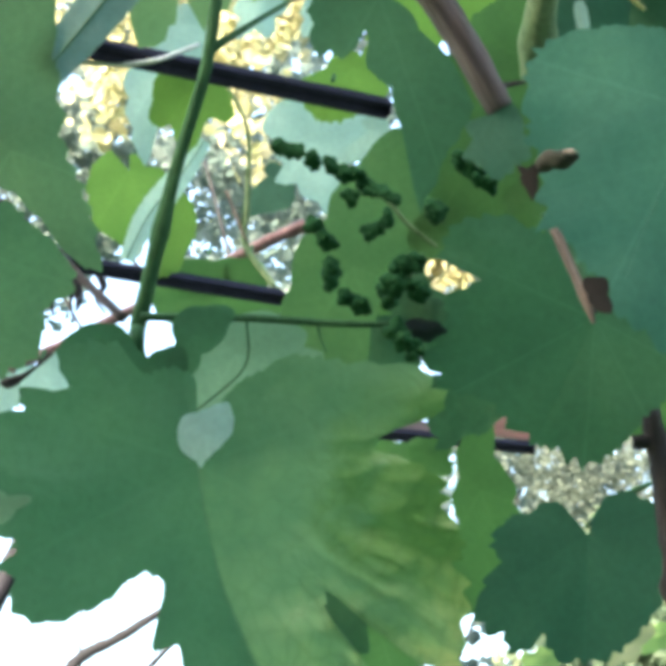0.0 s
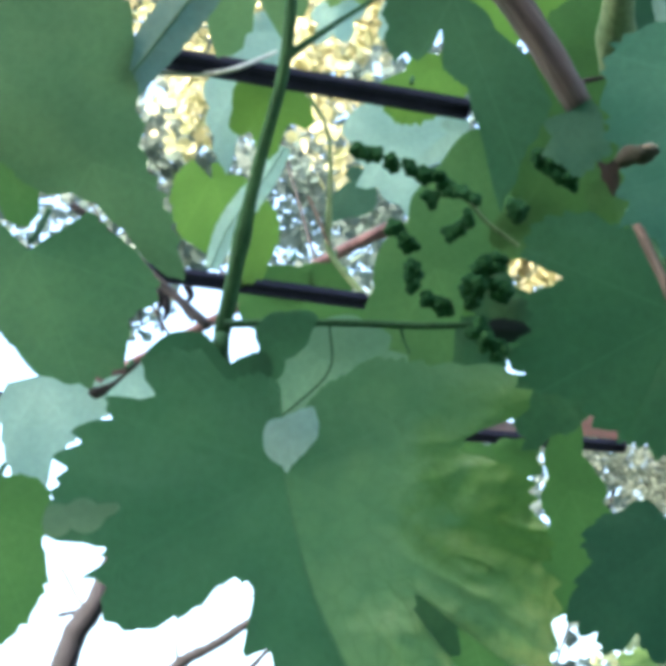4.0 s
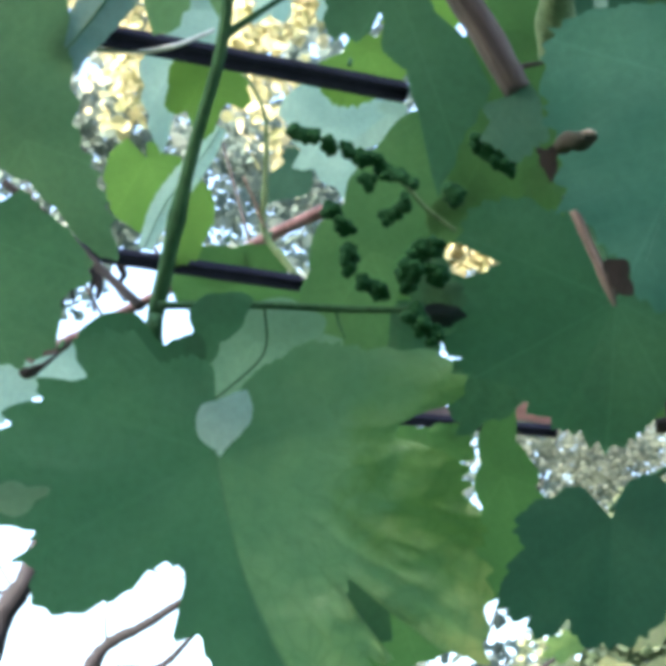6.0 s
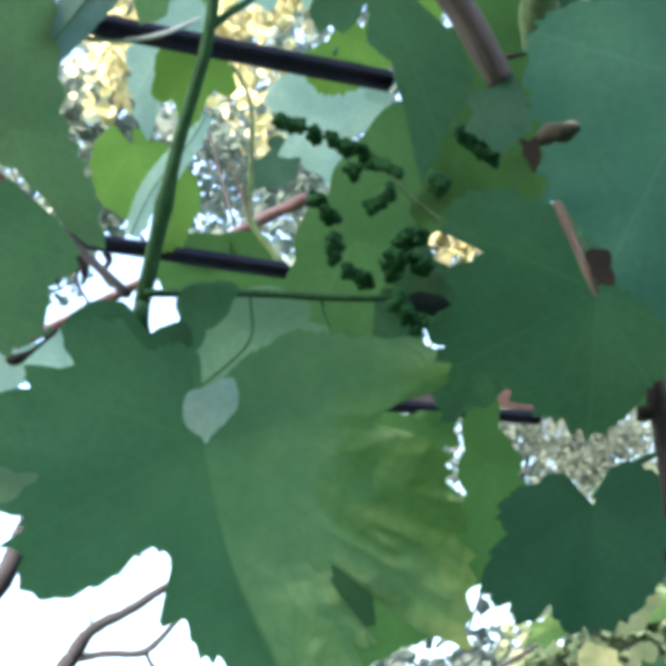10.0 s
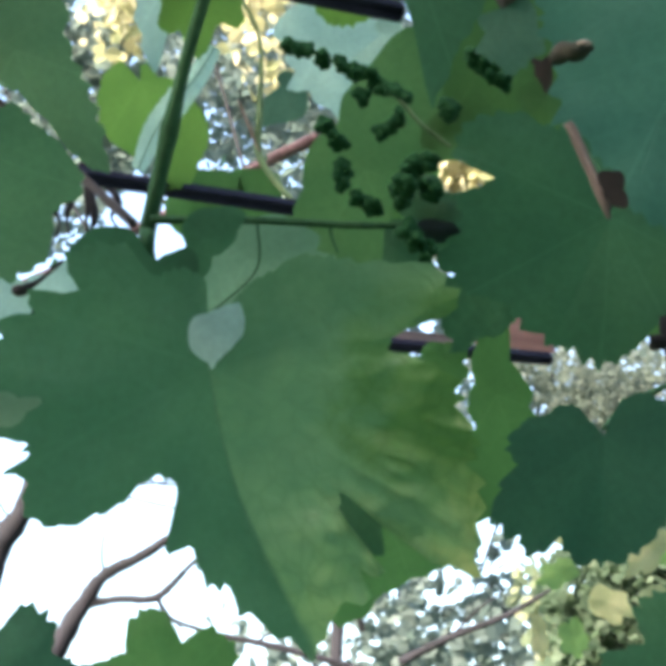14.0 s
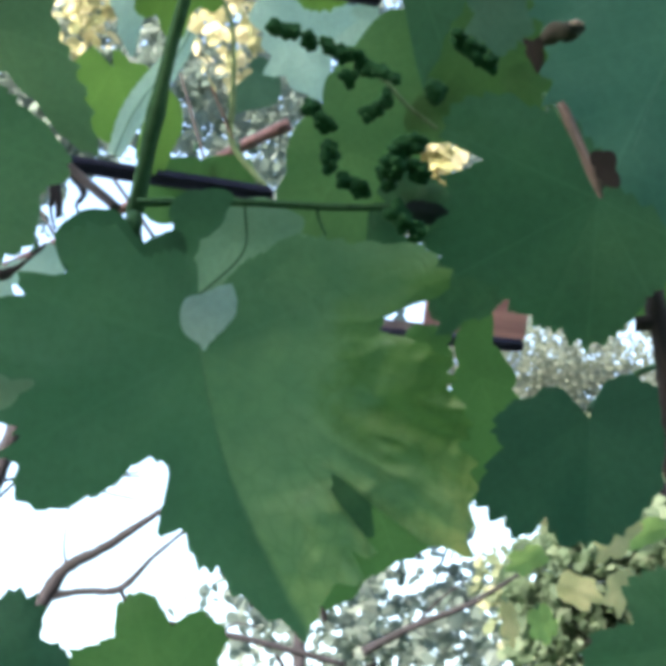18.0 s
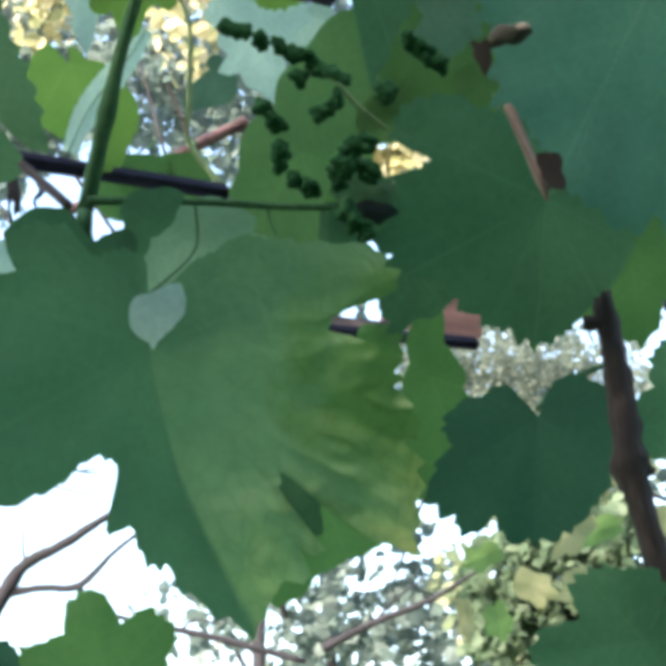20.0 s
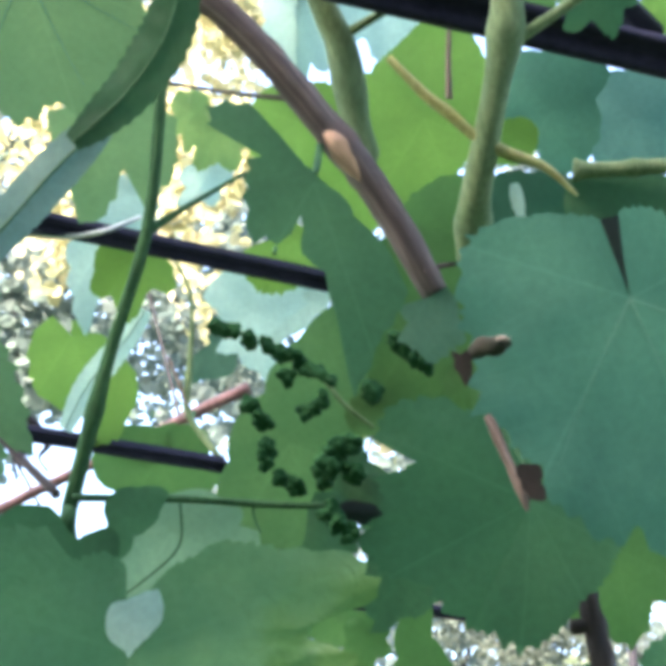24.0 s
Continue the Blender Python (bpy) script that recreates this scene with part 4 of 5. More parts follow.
vine_leaf((0.0911, 0.8062, 2.0029), 0.0276, lobes=[(179.7, 0.798), (229.8, 0.689), (269.7, 0.792), (309.8, 0.687), (343.9, 0.477), (383.7, 0.443), (401.0, 0.815), (428.6, 0.958), (476.6, 1.000), (539.7, 0.798)], material=LEAF_OLIVE, label="olive green leaf behind the flower buds",
          fold=0.03, cup=0.04, wave=0.02, fine=(140, 8), seed=130, vein_angles=(-30, 20, 70), teeth=12, bite=0.02)
vine_leaf((0.1588, 2.0906, 2.2953), 0.0567, lobes=[(179.9, 0.336), (248.2, 0.959), (275.0, 1.000), (308.2, 0.734), (390.2, 0.525), (433.7, 0.883), (457.2, 0.962), (476.6, 0.651), (539.9, 0.336)], material=LEAF_MID, label="green leaf below the far steel bar",
          fold=0.03, cup=0.04, wave=0.02, fine=(140, 8), seed=131, vein_angles=(-30, 20, 70), teeth=12, bite=0.04)
vine_leaf((-0.0187, 1.3348, 2.3298), 0.0463, lobes=[(-50.2, 0.685), (-28.8, 1.000), (0.0, 0.787), (40.8, 0.806), (80.8, 0.533), (135.0, 0.372), (225.3, 0.124)], material=LEAF_DULLDEEP, label="dark grey-green leaf beyond the yellow stem",
          fold=0.03, cup=0.04, wave=0.02, fine=(140, 8), seed=122, vein_angles=(-30, 20, 70), teeth=9, bite=0.05)
vine_leaf((-0.0755, 1.3637, 2.2537), 0.0464, lobes=[(-89.8, 0.788), (-52.1, 1.000), (-11.4, 0.893), (24.0, 0.861), (71.7, 0.415)], material=LEAF_MID, label="small bright green leaf beyond the steel bar",
          fold=0.03, cup=0.04, wave=0.02, fine=(140, 8), seed=32, vein_angles=(-30, 20, 70), teeth=8, bite=0.05)
vine_leaf((-0.0349, 1.3622, 2.2554), 0.0394, lobes=[(-84.1, 0.518), (-47.5, 0.840), (-11.9, 1.000), (22.5, 0.946), (67.0, 0.392)], material=LEAF_MID, label="small mid-green leaf behind the steel bar",
          fold=0.03, cup=0.04, wave=0.02, fine=(140, 8), seed=60, vein_angles=(-30, 20, 70), teeth=8, bite=0.05)
vine_leaf((0.0386, 0.8190, 1.9891), 0.0903, lobes=[(163.7, 0.953), (177.8, 0.673), (193.9, 0.512), (210.8, 0.344), (247.3, 0.381), (285.5, 0.407), (300.5, 0.533), (322.4, 0.751), (346.6, 0.695), (367.3, 0.653), (378.0, 0.397), (401.4, 0.287), (453.8, 0.212), (456.3, 0.381), (464.9, 0.532), (474.0, 0.666), (495.0, 0.763), (516.3, 1.000), (523.7, 0.953)], material=LEAF_OLIVE, label="green vine leaf behind the flower clusters",
          fold=0.03, cup=0.04, wave=0.02, fine=(198, 8), seed=30, vein_angles=(-30, 20, 70), teeth=26, bite=0.008)
vine_leaf((0.0964, 0.6290, 1.9800), 0.0323, lobes=[(-72.7, 0.457), (-38.9, 0.492), (-36.0, 0.786), (-8.2, 0.823), (4.1, 1.000), (21.6, 0.866), (42.8, 0.835), (61.4, 0.501), (101.7, 0.351), (147.2, 0.228)], material=LEAF_DULLDEEP, label="small soft green leaf below the brown cane",
          fold=0.03, cup=0.04, wave=0.02, fine=(140, 8), seed=35, vein_angles=(-30, 20, 70), teeth=14, bite=0.05)
vine_leaf((0.1069, 0.7776, 2.0404), 0.0641, lobes=[(-175.4, 1.000), (-147.2, 0.832), (-119.8, 0.517), (-56.2, 0.470), (-27.8, 0.714), (-5.5, 0.746), (37.4, 0.931), (69.2, 0.721), (127.5, 0.796), (158.3, 0.996), (184.6, 1.000)], material=LEAF_MID, label="olive leaf lobe beside the edge-on leaf",
          fold=0.03, cup=0.04, wave=0.02, fine=(140, 8), seed=123, vein_angles=(-30, 20, 70), teeth=14, bite=0.03)
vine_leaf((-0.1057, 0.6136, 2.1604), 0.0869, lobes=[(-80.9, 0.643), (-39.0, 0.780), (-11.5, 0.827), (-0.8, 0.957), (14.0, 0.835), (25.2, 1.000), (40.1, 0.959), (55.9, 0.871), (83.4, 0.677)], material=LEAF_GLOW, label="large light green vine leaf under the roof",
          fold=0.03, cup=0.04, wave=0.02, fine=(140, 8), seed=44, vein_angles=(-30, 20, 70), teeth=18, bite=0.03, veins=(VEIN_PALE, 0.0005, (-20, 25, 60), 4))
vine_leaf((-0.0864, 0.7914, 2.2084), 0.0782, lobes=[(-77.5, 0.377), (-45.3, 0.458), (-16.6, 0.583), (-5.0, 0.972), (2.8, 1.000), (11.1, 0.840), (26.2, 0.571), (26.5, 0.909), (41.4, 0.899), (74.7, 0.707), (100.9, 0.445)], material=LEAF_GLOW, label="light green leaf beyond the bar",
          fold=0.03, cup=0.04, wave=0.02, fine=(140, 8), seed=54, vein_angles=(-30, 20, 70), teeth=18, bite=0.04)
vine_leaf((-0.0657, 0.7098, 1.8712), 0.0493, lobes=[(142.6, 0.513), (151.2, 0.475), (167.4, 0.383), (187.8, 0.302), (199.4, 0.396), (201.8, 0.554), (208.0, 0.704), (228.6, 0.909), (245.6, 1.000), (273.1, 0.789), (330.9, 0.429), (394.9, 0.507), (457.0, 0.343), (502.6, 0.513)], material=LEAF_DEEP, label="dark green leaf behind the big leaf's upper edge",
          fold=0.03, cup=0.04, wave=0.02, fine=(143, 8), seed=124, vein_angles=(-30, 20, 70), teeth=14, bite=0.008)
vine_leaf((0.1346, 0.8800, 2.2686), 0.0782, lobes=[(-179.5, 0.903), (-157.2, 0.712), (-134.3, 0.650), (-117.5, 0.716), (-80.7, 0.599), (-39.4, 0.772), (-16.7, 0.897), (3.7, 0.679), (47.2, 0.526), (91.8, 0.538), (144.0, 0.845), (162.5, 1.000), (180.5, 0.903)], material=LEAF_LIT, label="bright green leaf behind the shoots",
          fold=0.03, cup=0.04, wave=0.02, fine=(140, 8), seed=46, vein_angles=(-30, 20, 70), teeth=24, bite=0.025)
vine_leaf((0.1315, 0.7898, 2.1202), 0.0471, lobes=[(176.1, 0.727), (205.9, 0.640), (261.1, 0.612), (316.2, 0.785), (354.1, 1.000), (384.9, 0.662), (435.4, 0.399), (489.2, 0.638), (518.9, 0.754), (536.1, 0.727)], material=LEAF_MID, label="green leaf below the brown cane",
          fold=0.03, cup=0.04, wave=0.02, fine=(140, 8), seed=53, vein_angles=(-30, 20, 70), teeth=20, bite=0.03)
vine_leaf((0.1941, 0.7513, 2.1830), 0.0459, lobes=[(176.0, 0.811), (213.9, 0.916), (243.6, 0.727), (293.6, 0.617), (335.4, 0.543), (356.1, 0.832), (382.5, 0.885), (413.5, 0.739), (467.8, 0.627), (487.1, 1.000), (536.0, 0.811)], material=LEAF_BLUE, label="blue-green vine leaf below the thick bar",
          fold=0.03, cup=0.04, wave=0.02, fine=(140, 8), seed=48, vein_angles=(-30, 20, 70), teeth=20, bite=0.03)
vine_leaf((0.2555, 0.7906, 2.2078), 0.0426, lobes=[(-175.4, 0.752), (-137.6, 0.858), (-61.9, 0.732), (-28.0, 0.970), (4.0, 0.844), (39.6, 0.904), (103.1, 1.000), (135.9, 0.845), (184.6, 0.752)], material=LEAF_TEAL, label="grey-blue vine leaf beside the bar",
          fold=0.03, cup=0.04, wave=0.02, fine=(140, 8), seed=49, vein_angles=(-30, 20, 70), teeth=16, bite=0.02)
# shaded green again: the dark behind the sinus is in the colour
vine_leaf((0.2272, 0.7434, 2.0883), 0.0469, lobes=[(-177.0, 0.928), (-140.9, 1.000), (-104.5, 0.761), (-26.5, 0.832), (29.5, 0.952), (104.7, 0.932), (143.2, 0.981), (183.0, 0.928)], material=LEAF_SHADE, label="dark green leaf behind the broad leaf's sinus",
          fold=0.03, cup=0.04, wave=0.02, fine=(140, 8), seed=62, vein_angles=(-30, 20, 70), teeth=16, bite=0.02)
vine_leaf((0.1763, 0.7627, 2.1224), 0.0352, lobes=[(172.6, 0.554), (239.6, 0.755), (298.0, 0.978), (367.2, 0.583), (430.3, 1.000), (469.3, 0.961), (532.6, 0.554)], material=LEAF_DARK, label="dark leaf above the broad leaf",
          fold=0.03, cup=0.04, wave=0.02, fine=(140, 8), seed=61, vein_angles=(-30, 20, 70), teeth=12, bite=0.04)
vine_leaf((0.1674, 0.7370, 2.1499), 0.0181, lobes=[(-174.7, 0.775), (-119.9, 0.803), (-43.7, 1.000), (15.3, 0.794), (74.8, 0.721), (139.5, 0.856), (185.3, 0.775)], material=LEAF_LIT, label="small yellow-green leaf beside the thick shoot",
          fold=0.03, cup=0.04, wave=0.02, fine=(140, 8), seed=126, vein_angles=(-30, 20, 70), teeth=9, bite=0.05, stalk=())
vine_leaf((0.0490, 1.0197, 2.2526), 0.0485, lobes=[(147.9, 0.683), (148.2, 0.243), (271.0, 0.402), (286.1, 0.904), (313.2, 1.000), (365.9, 0.742), (409.6, 0.712), (474.2, 0.513), (507.9, 0.683)], material=LEAF_LIT, label="bright green leaf above the steel bar",
          fold=0.03, cup=0.04, wave=0.02, fine=(140, 8), seed=127, vein_angles=(-30, 20, 70), teeth=14, bite=0.04)
vine_leaf((0.1320, 0.5984, 1.8731), 0.0098, lobes=[(-176.9, 0.781), (-140.8, 0.933), (-92.4, 0.402), (-20.7, 0.505), (17.3, 0.817), (38.8, 1.000), (92.4, 0.457), (157.6, 0.845), (183.1, 0.781)], material=LEAF_DRY, label="dark brown dry leaf scrap beside the leaf stalk",
          fold=0.03, cup=0.04, wave=0.02, fine=(140, 8), seed=95, vein_angles=(-30, 20, 70), teeth=5, bite=0.0, stalk=())
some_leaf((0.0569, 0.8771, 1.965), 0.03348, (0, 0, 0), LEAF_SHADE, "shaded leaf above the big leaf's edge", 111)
# left side
some_leaf((-0.1723, 0.646, 1.976), 0.04012, (0, 0, 10), LEAF_FRESH, "yellowish green leaf beside the toothed one", 107)
some_leaf((-0.1765, 0.6732, 2.069), 0.05856, (0, 0, 10), LEAF_SOFT, "soft green vine leaf behind the toothed one", 66)
# in the sinus and behind the flower clusters
# leaves seen nearly edge on
# bright leaves further back
# one leaf as two strips: dark above, bluish sheen painted below
ribbon_leaf([(-0.0231, 0.5447, 2.0982, 0.0093), (-0.0265, 0.5542, 2.0811, 0.0112), (-0.0330, 0.5620, 2.0676, 0.0120), (-0.0442, 0.5706, 2.0532, 0.0109), (-0.0574, 0.5780, 2.0414, 0.0089), (-0.0707, 0.5844, 2.0313, 0.0047)], LEAF_SHADE, "dark upper part of the leaf fold hanging from the top of the shoot", 68)
ribbon_leaf([(-0.0532, 0.5825, 2.0473, 0.0051), (-0.0656, 0.5893, 2.0362, 0.0090), (-0.0809, 0.5978, 2.0226, 0.0110), (-0.0961, 0.6072, 2.0072, 0.0106), (-0.1132, 0.6177, 1.9902, 0.0086)], LEAF_SHEEN, "lower part of the leaf fold, its bluish sheen put into the colour", 45, bite=0.05)
# the light on this strip is put into its pale colour
ribbon_leaf([(-0.0649, 1.0599, 2.2103, 0.0052), (-0.0763, 1.0668, 2.1921, 0.0078), (-0.0942, 1.0750, 2.1708, 0.0098), (-0.1104, 1.0830, 2.1495, 0.0091), (-0.1234, 1.0933, 2.1220, 0.0052)], LEAF_PALE, "narrow pale leaf catching the light", 40)
# top, seen at the end
some_leaf((0.2712, 0.7308, 2.261), 0.02922, (0, 0, 0), LEAF_LIT, "bright green leaf above the thick bar", 103)
some_leaf((0.1873, 0.8396, 1.978), 0.02993, (0, 0, 0), LEAF_DEEP, "dark leaf behind the dry stalk", 104)
some_leaf((0.125, 1.028, 2.509), 0.06588, (20, 10, 10), LEAF_PALE, "pale leaf under the thick bar", 47)
some_leaf((0.1985, 0.6333, 2.179), 0.02996, (20, 0, -40), LEAF_DEEP, "small green leaf over the thick bar", 50)
some_leaf((0.0504, 1.002, 2.464), 0.07049, (10, 0, 0), LEAF_PALE, "pale backlit leaf beyond the cane", 51, shut=50)
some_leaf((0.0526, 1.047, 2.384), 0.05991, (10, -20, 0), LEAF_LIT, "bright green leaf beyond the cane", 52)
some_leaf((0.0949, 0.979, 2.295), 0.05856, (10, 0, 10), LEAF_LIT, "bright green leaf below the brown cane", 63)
# lit edge made by the pale leaf colour
tongue_leaf((0.1789, 0.965, 2.308), 0.07482, (10, 0, -55), LEAF_PALE, "pale leaf edge catching the light", 64, slim=0.6)
some_leaf((0.0938, 0.9176, 1.998), 0.02575, (0, 0, 0), LEAF_SHADE, "small shaded leaf behind the end of the stalk", 105)
some_leaf((0.0556, 0.9308, 2.019), 0.02903, (0, 0, 0), LEAF_FRESH, "small green leaf behind the stalk", 106)
tongue_leaf((0.0588, 0.7097, 1.904), 0.0247, (0, 0, 86), LEAF_BLACK, "withered black leaf curl at the stalk's end", 108, slim=0.75, teeth=8, stalk=())
some_leaf((0.1343, 0.8273, 2.115), 0.03123, (0, 0, 0), LEAF_DEEP, "dark leaf behind the end of the cane", 109)
some_leaf((0.1649, 0.7932, 1.986), 0.02863, (0, 0, 0), LEAF_DEEP, "dark leaf behind the dry leaf stalk", 110)
some_leaf((0.0477, 0.9284, 2.052), 0.05305, (0, 0, 20), LEAF_FRESH, "green leaf below the flower clusters", 99)
some_leaf((0.0816, 0.9126, 2.011), 0.03118, (0, 0, 40), LEAF_SHADE, "small shaded leaf behind the buds", 101, slim=0.8)
some_leaf((0.1362, 0.8106, 2.05), 0.03741, (0, 0, 0), LEAF_DEEP, "shaded leaf behind the withered bud", 94)
vine_leaf((0.104, 0.5913, 1.93), 0.01421, (0, 0, 10), [(-120, 0.3), (-60, 0.26), (-15, 0.6), (0, 1.0), (12, 0.8), (45, 0.40), (80, 0.45), (120, 0.2)], LEAF_DRY, "curled dark brown leaf scrap", teeth=9, fine=(60, 6), seed=96, bite=0.08, stalk=())
some_leaf((0.1356, 0.7638, 2.004), 0.02331, (0, 0, 10), LEAF_MID, "small green leaf behind the dry scrap", 69)
some_leaf((-0.0235, 1.239, 2.462), 0.0427, (10, 0, -40), LEAF_PALE, "pale leaf in the gap beside the shoot", 112, slim=0.7)
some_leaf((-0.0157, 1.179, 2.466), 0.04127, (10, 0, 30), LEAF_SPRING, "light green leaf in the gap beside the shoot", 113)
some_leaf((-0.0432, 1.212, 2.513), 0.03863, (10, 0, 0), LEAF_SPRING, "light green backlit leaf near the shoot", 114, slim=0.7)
some_leaf((-0.0933, 1.17, 2.39), 0.03226, (10, 0, 10), LEAF_PALE, "pale leaf above the steel bar", 115)
some_leaf((0.0335, 1.24, 2.452), 0.03253, (10, 0, 10), LEAF_PALE, "small pale leaf beyond the side shoot", 116)
some_leaf((0.2186, 0.8368, 2.366), 0.03492, (0, 0, 0), LEAF_MID, "green leaf above the thick bar", 117)
tongue_leaf((0.1629, 0.7302, 2.115), 0.02196, (0, 0, 12), LEAF_PALE, "pale dry leaf scrap below the shoot", 118, slim=0.6, bite=0.12, stalk=())
# near-black leaf added for the deep shade seen through the sinus
tongue_leaf((0.1929, 0.6445, 2.038), 0.04283, (0, 0, 14), LEAF_BLACK, "near-black leaf standing for deep shade behind the broad leaf's sinus", 119, slim=0.9, stalk=())
some_leaf((0.0845, 0.8556, 1.886), 0.01952, (0, 0, 0), LEAF_MID, "small green leaf beside the big leaf's notch", 120)
# right side
some_leaf((0.2114, 0.7704, 1.909), 0.05352, (0, 0, 10), LEAF_MID, "bright green leaf below the broad leaf", 55, fold=0.05)
some_leaf((0.266, 0.7951, 1.828), 0.06832, (0, -10, -20), LEAF_DEEP, "green vine leaf beside the old cane", 56)
some_leaf((0.1933, 0.7411, 1.696), 0.05818, (0, 0, -25), LEAF_DEEP, "green vine leaf below the old cane", 57)
# lime leaves further off, the sun on them put into their pale colour
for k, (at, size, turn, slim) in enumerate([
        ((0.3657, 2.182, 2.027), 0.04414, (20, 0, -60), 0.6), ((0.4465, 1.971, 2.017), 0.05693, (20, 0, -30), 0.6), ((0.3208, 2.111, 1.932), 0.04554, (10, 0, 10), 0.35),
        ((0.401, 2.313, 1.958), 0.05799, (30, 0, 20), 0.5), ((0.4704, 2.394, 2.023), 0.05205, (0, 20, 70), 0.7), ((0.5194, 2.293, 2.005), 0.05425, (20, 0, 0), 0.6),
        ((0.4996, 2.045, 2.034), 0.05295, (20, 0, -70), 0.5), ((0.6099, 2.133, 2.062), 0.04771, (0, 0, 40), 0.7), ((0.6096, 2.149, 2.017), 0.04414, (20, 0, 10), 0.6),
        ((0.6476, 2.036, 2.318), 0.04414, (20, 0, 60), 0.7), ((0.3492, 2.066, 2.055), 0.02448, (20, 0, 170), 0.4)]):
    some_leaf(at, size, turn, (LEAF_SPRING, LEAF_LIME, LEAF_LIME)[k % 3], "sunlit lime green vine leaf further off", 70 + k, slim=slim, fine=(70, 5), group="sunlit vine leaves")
# foot of the view
some_leaf((-0.1481, 0.7833, 1.689), 0.04945, (0, 0, 150), LEAF_DARK, "dark green leaf against the sky", 58)
some_leaf((-0.0616, 0.783, 1.684), 0.04945, (0, 0, 195), LEAF_FRESH, "olive green leaf against the sky", 59)

# ---- shoots and canes ----
shoot = stem("vine_shoot", [(*(-0.0349, 0.6557, 2.131), 0.0031), (*(-0.035, 0.6385, 2.101), 0.0032), (*(-0.0397, 0.66, 2.033), 0.0032), (*(-0.0569, 0.6879, 1.976), 0.0034), (*(-0.0724, 0.7178, 1.916), 0.0044), (*(-0.0745, 0.724, 1.909), 0.0042), (-0.0741, 0.7152, 1.8982, 0.0044), (-0.0765, 0.7367, 1.8895, 0.0042), (-0.0790, 0.7660, 1.8765, 0.0040)],
             STEM, "upright green vine shoot with swollen joints", "vine shoot", knobs=((0.42, 0.35, 0.015), (0.83, 0.35, 0.03)))
branch_on(shoot, "side_shoot", [(*(-0.0397, 0.6605, 2.032), 0.0026), (*(-0.0202, 0.6653, 2.051), 0.0016), (*(0.0089, 0.6881, 2.088), 0.0012)], STEM, "thin dark side shoot")
branch_on(shoot, "flower_stalk", [(*(-0.0723, 0.711, 1.909), 0.0022), (*(-0.0179, 0.7203, 1.913), 0.0019), (*(0.0248, 0.7255, 1.913), 0.0019), (*(0.0634, 0.7257, 1.913), 0.0014)], STEM, "level green flower stalk")
branch_on(shoot, "tendril", [(*(0.0163, 0.7256, 1.913), 0.0009), (*(0.0173, 0.7281, 1.907), 0.0007), (*(0.0204, 0.7263, 1.898), 0.0005)], STEM)
branch_on(shoot, "tendril", [(*(-0.0201, 0.7249, 1.915), 0.0007), (*(-0.0204, 0.743, 1.897), 0.0006), (*(-0.0382, 0.7589, 1.884), 0.0006), (*(-0.0554, 0.7729, 1.876), 0.0004)], STEM)
cane = stem("vine_cane", [(-0.0212, 0.5697, 2.1149, 0.0073), (0.0003, 0.5765, 2.0996, 0.0073), (0.0210, 0.5853, 2.0808, 0.0075), (0.0406, 0.5948, 2.0607, 0.0077), (0.0576, 0.6033, 2.0428, 0.0081), (0.0739, 0.6132, 2.0226, 0.0077), (0.0885, 0.6233, 2.0020, 0.0073), (0.1000, 0.6322, 1.9842, 0.0067)],
            CANE, "grey-brown woody vine cane with striped bark", "vine cane", rough=0.14, knobs=((0.55, 0.1, 0.03),))
# sun fleck on the cane, built as a tan shell over the bark
branch_on(cane, "bare_patch", [(0.0466, 0.5949, 2.0494, 0.0034), (0.0520, 0.5980, 2.0436, 0.0058), (0.0580, 0.6015, 2.0366, 0.0048), (0.0665, 0.6068, 2.0260, 0.0016)], SUN_FLECK, "tan patch standing for a sun fleck on the bark", rough=0.3)
branch_on(cane, "twig", [(*(0.0349, 0.6831, 2.134), 0.0016), (*(0.0046, 0.6761, 2.131), 0.0012), (*(-0.0338, 0.6596, 2.124), 0.001)], CANE)
branch_on(cane, "twig", [(*(0.1127, 0.7232, 2.053), 0.0014), (*(0.1194, 0.7135, 2.049), 0.0014), (*(0.1274, 0.7125, 2.05), 0.0007)], WOOD_DARK)
green1 = stem("vine_shoot", [(*(0.042, 0.6778, 2.224), 0.0075), (*(0.0548, 0.6914, 2.198), 0.008), (*(0.0625, 0.6993, 2.183), 0.0085), (*(0.0705, 0.71, 2.143), 0.0070), (*(0.0765, 0.7163, 2.123), 0.0078), (*(0.0785, 0.7183, 2.117), 0.0050)], STEM_PALE,
              "thick pale green vine shoot with a swollen joint", "vine shoot", knobs=((0.52, 0.3, 0.1),))
branch_on(green1, "side_shoot", [(*(0.066, 0.6948, 2.191), 0.003), (*(0.084, 0.6881, 2.2), 0.0025), (*(0.1104, 0.679, 2.212), 0.002)], STEM_PALE)
green2 = stem("vine_shoot", [(*(0.1381, 0.5962, 2.151), 0.008), (*(0.1394, 0.609, 2.129), 0.0085), (*(0.1342, 0.6276, 2.097), 0.007), (*(0.1282, 0.6588, 2.063), 0.008), (*(0.1284, 0.6758, 2.053), 0.0094), (*(0.1289, 0.6942, 2.041), 0.0078)], STEM_PALE,
              "stout pale green vine shoot tied below the bar", "vine shoot", knobs=((0.23, 0.25, 0.06), (0.83, 0.15, 0.08)))
branch_on(green2, "side_shoot", [(*(0.1454, 0.6118, 2.123), 0.0035), (*(0.1613, 0.6053, 2.132), 0.003), (*(0.1805, 0.5969, 2.144), 0.0028)], STEM_PALE)
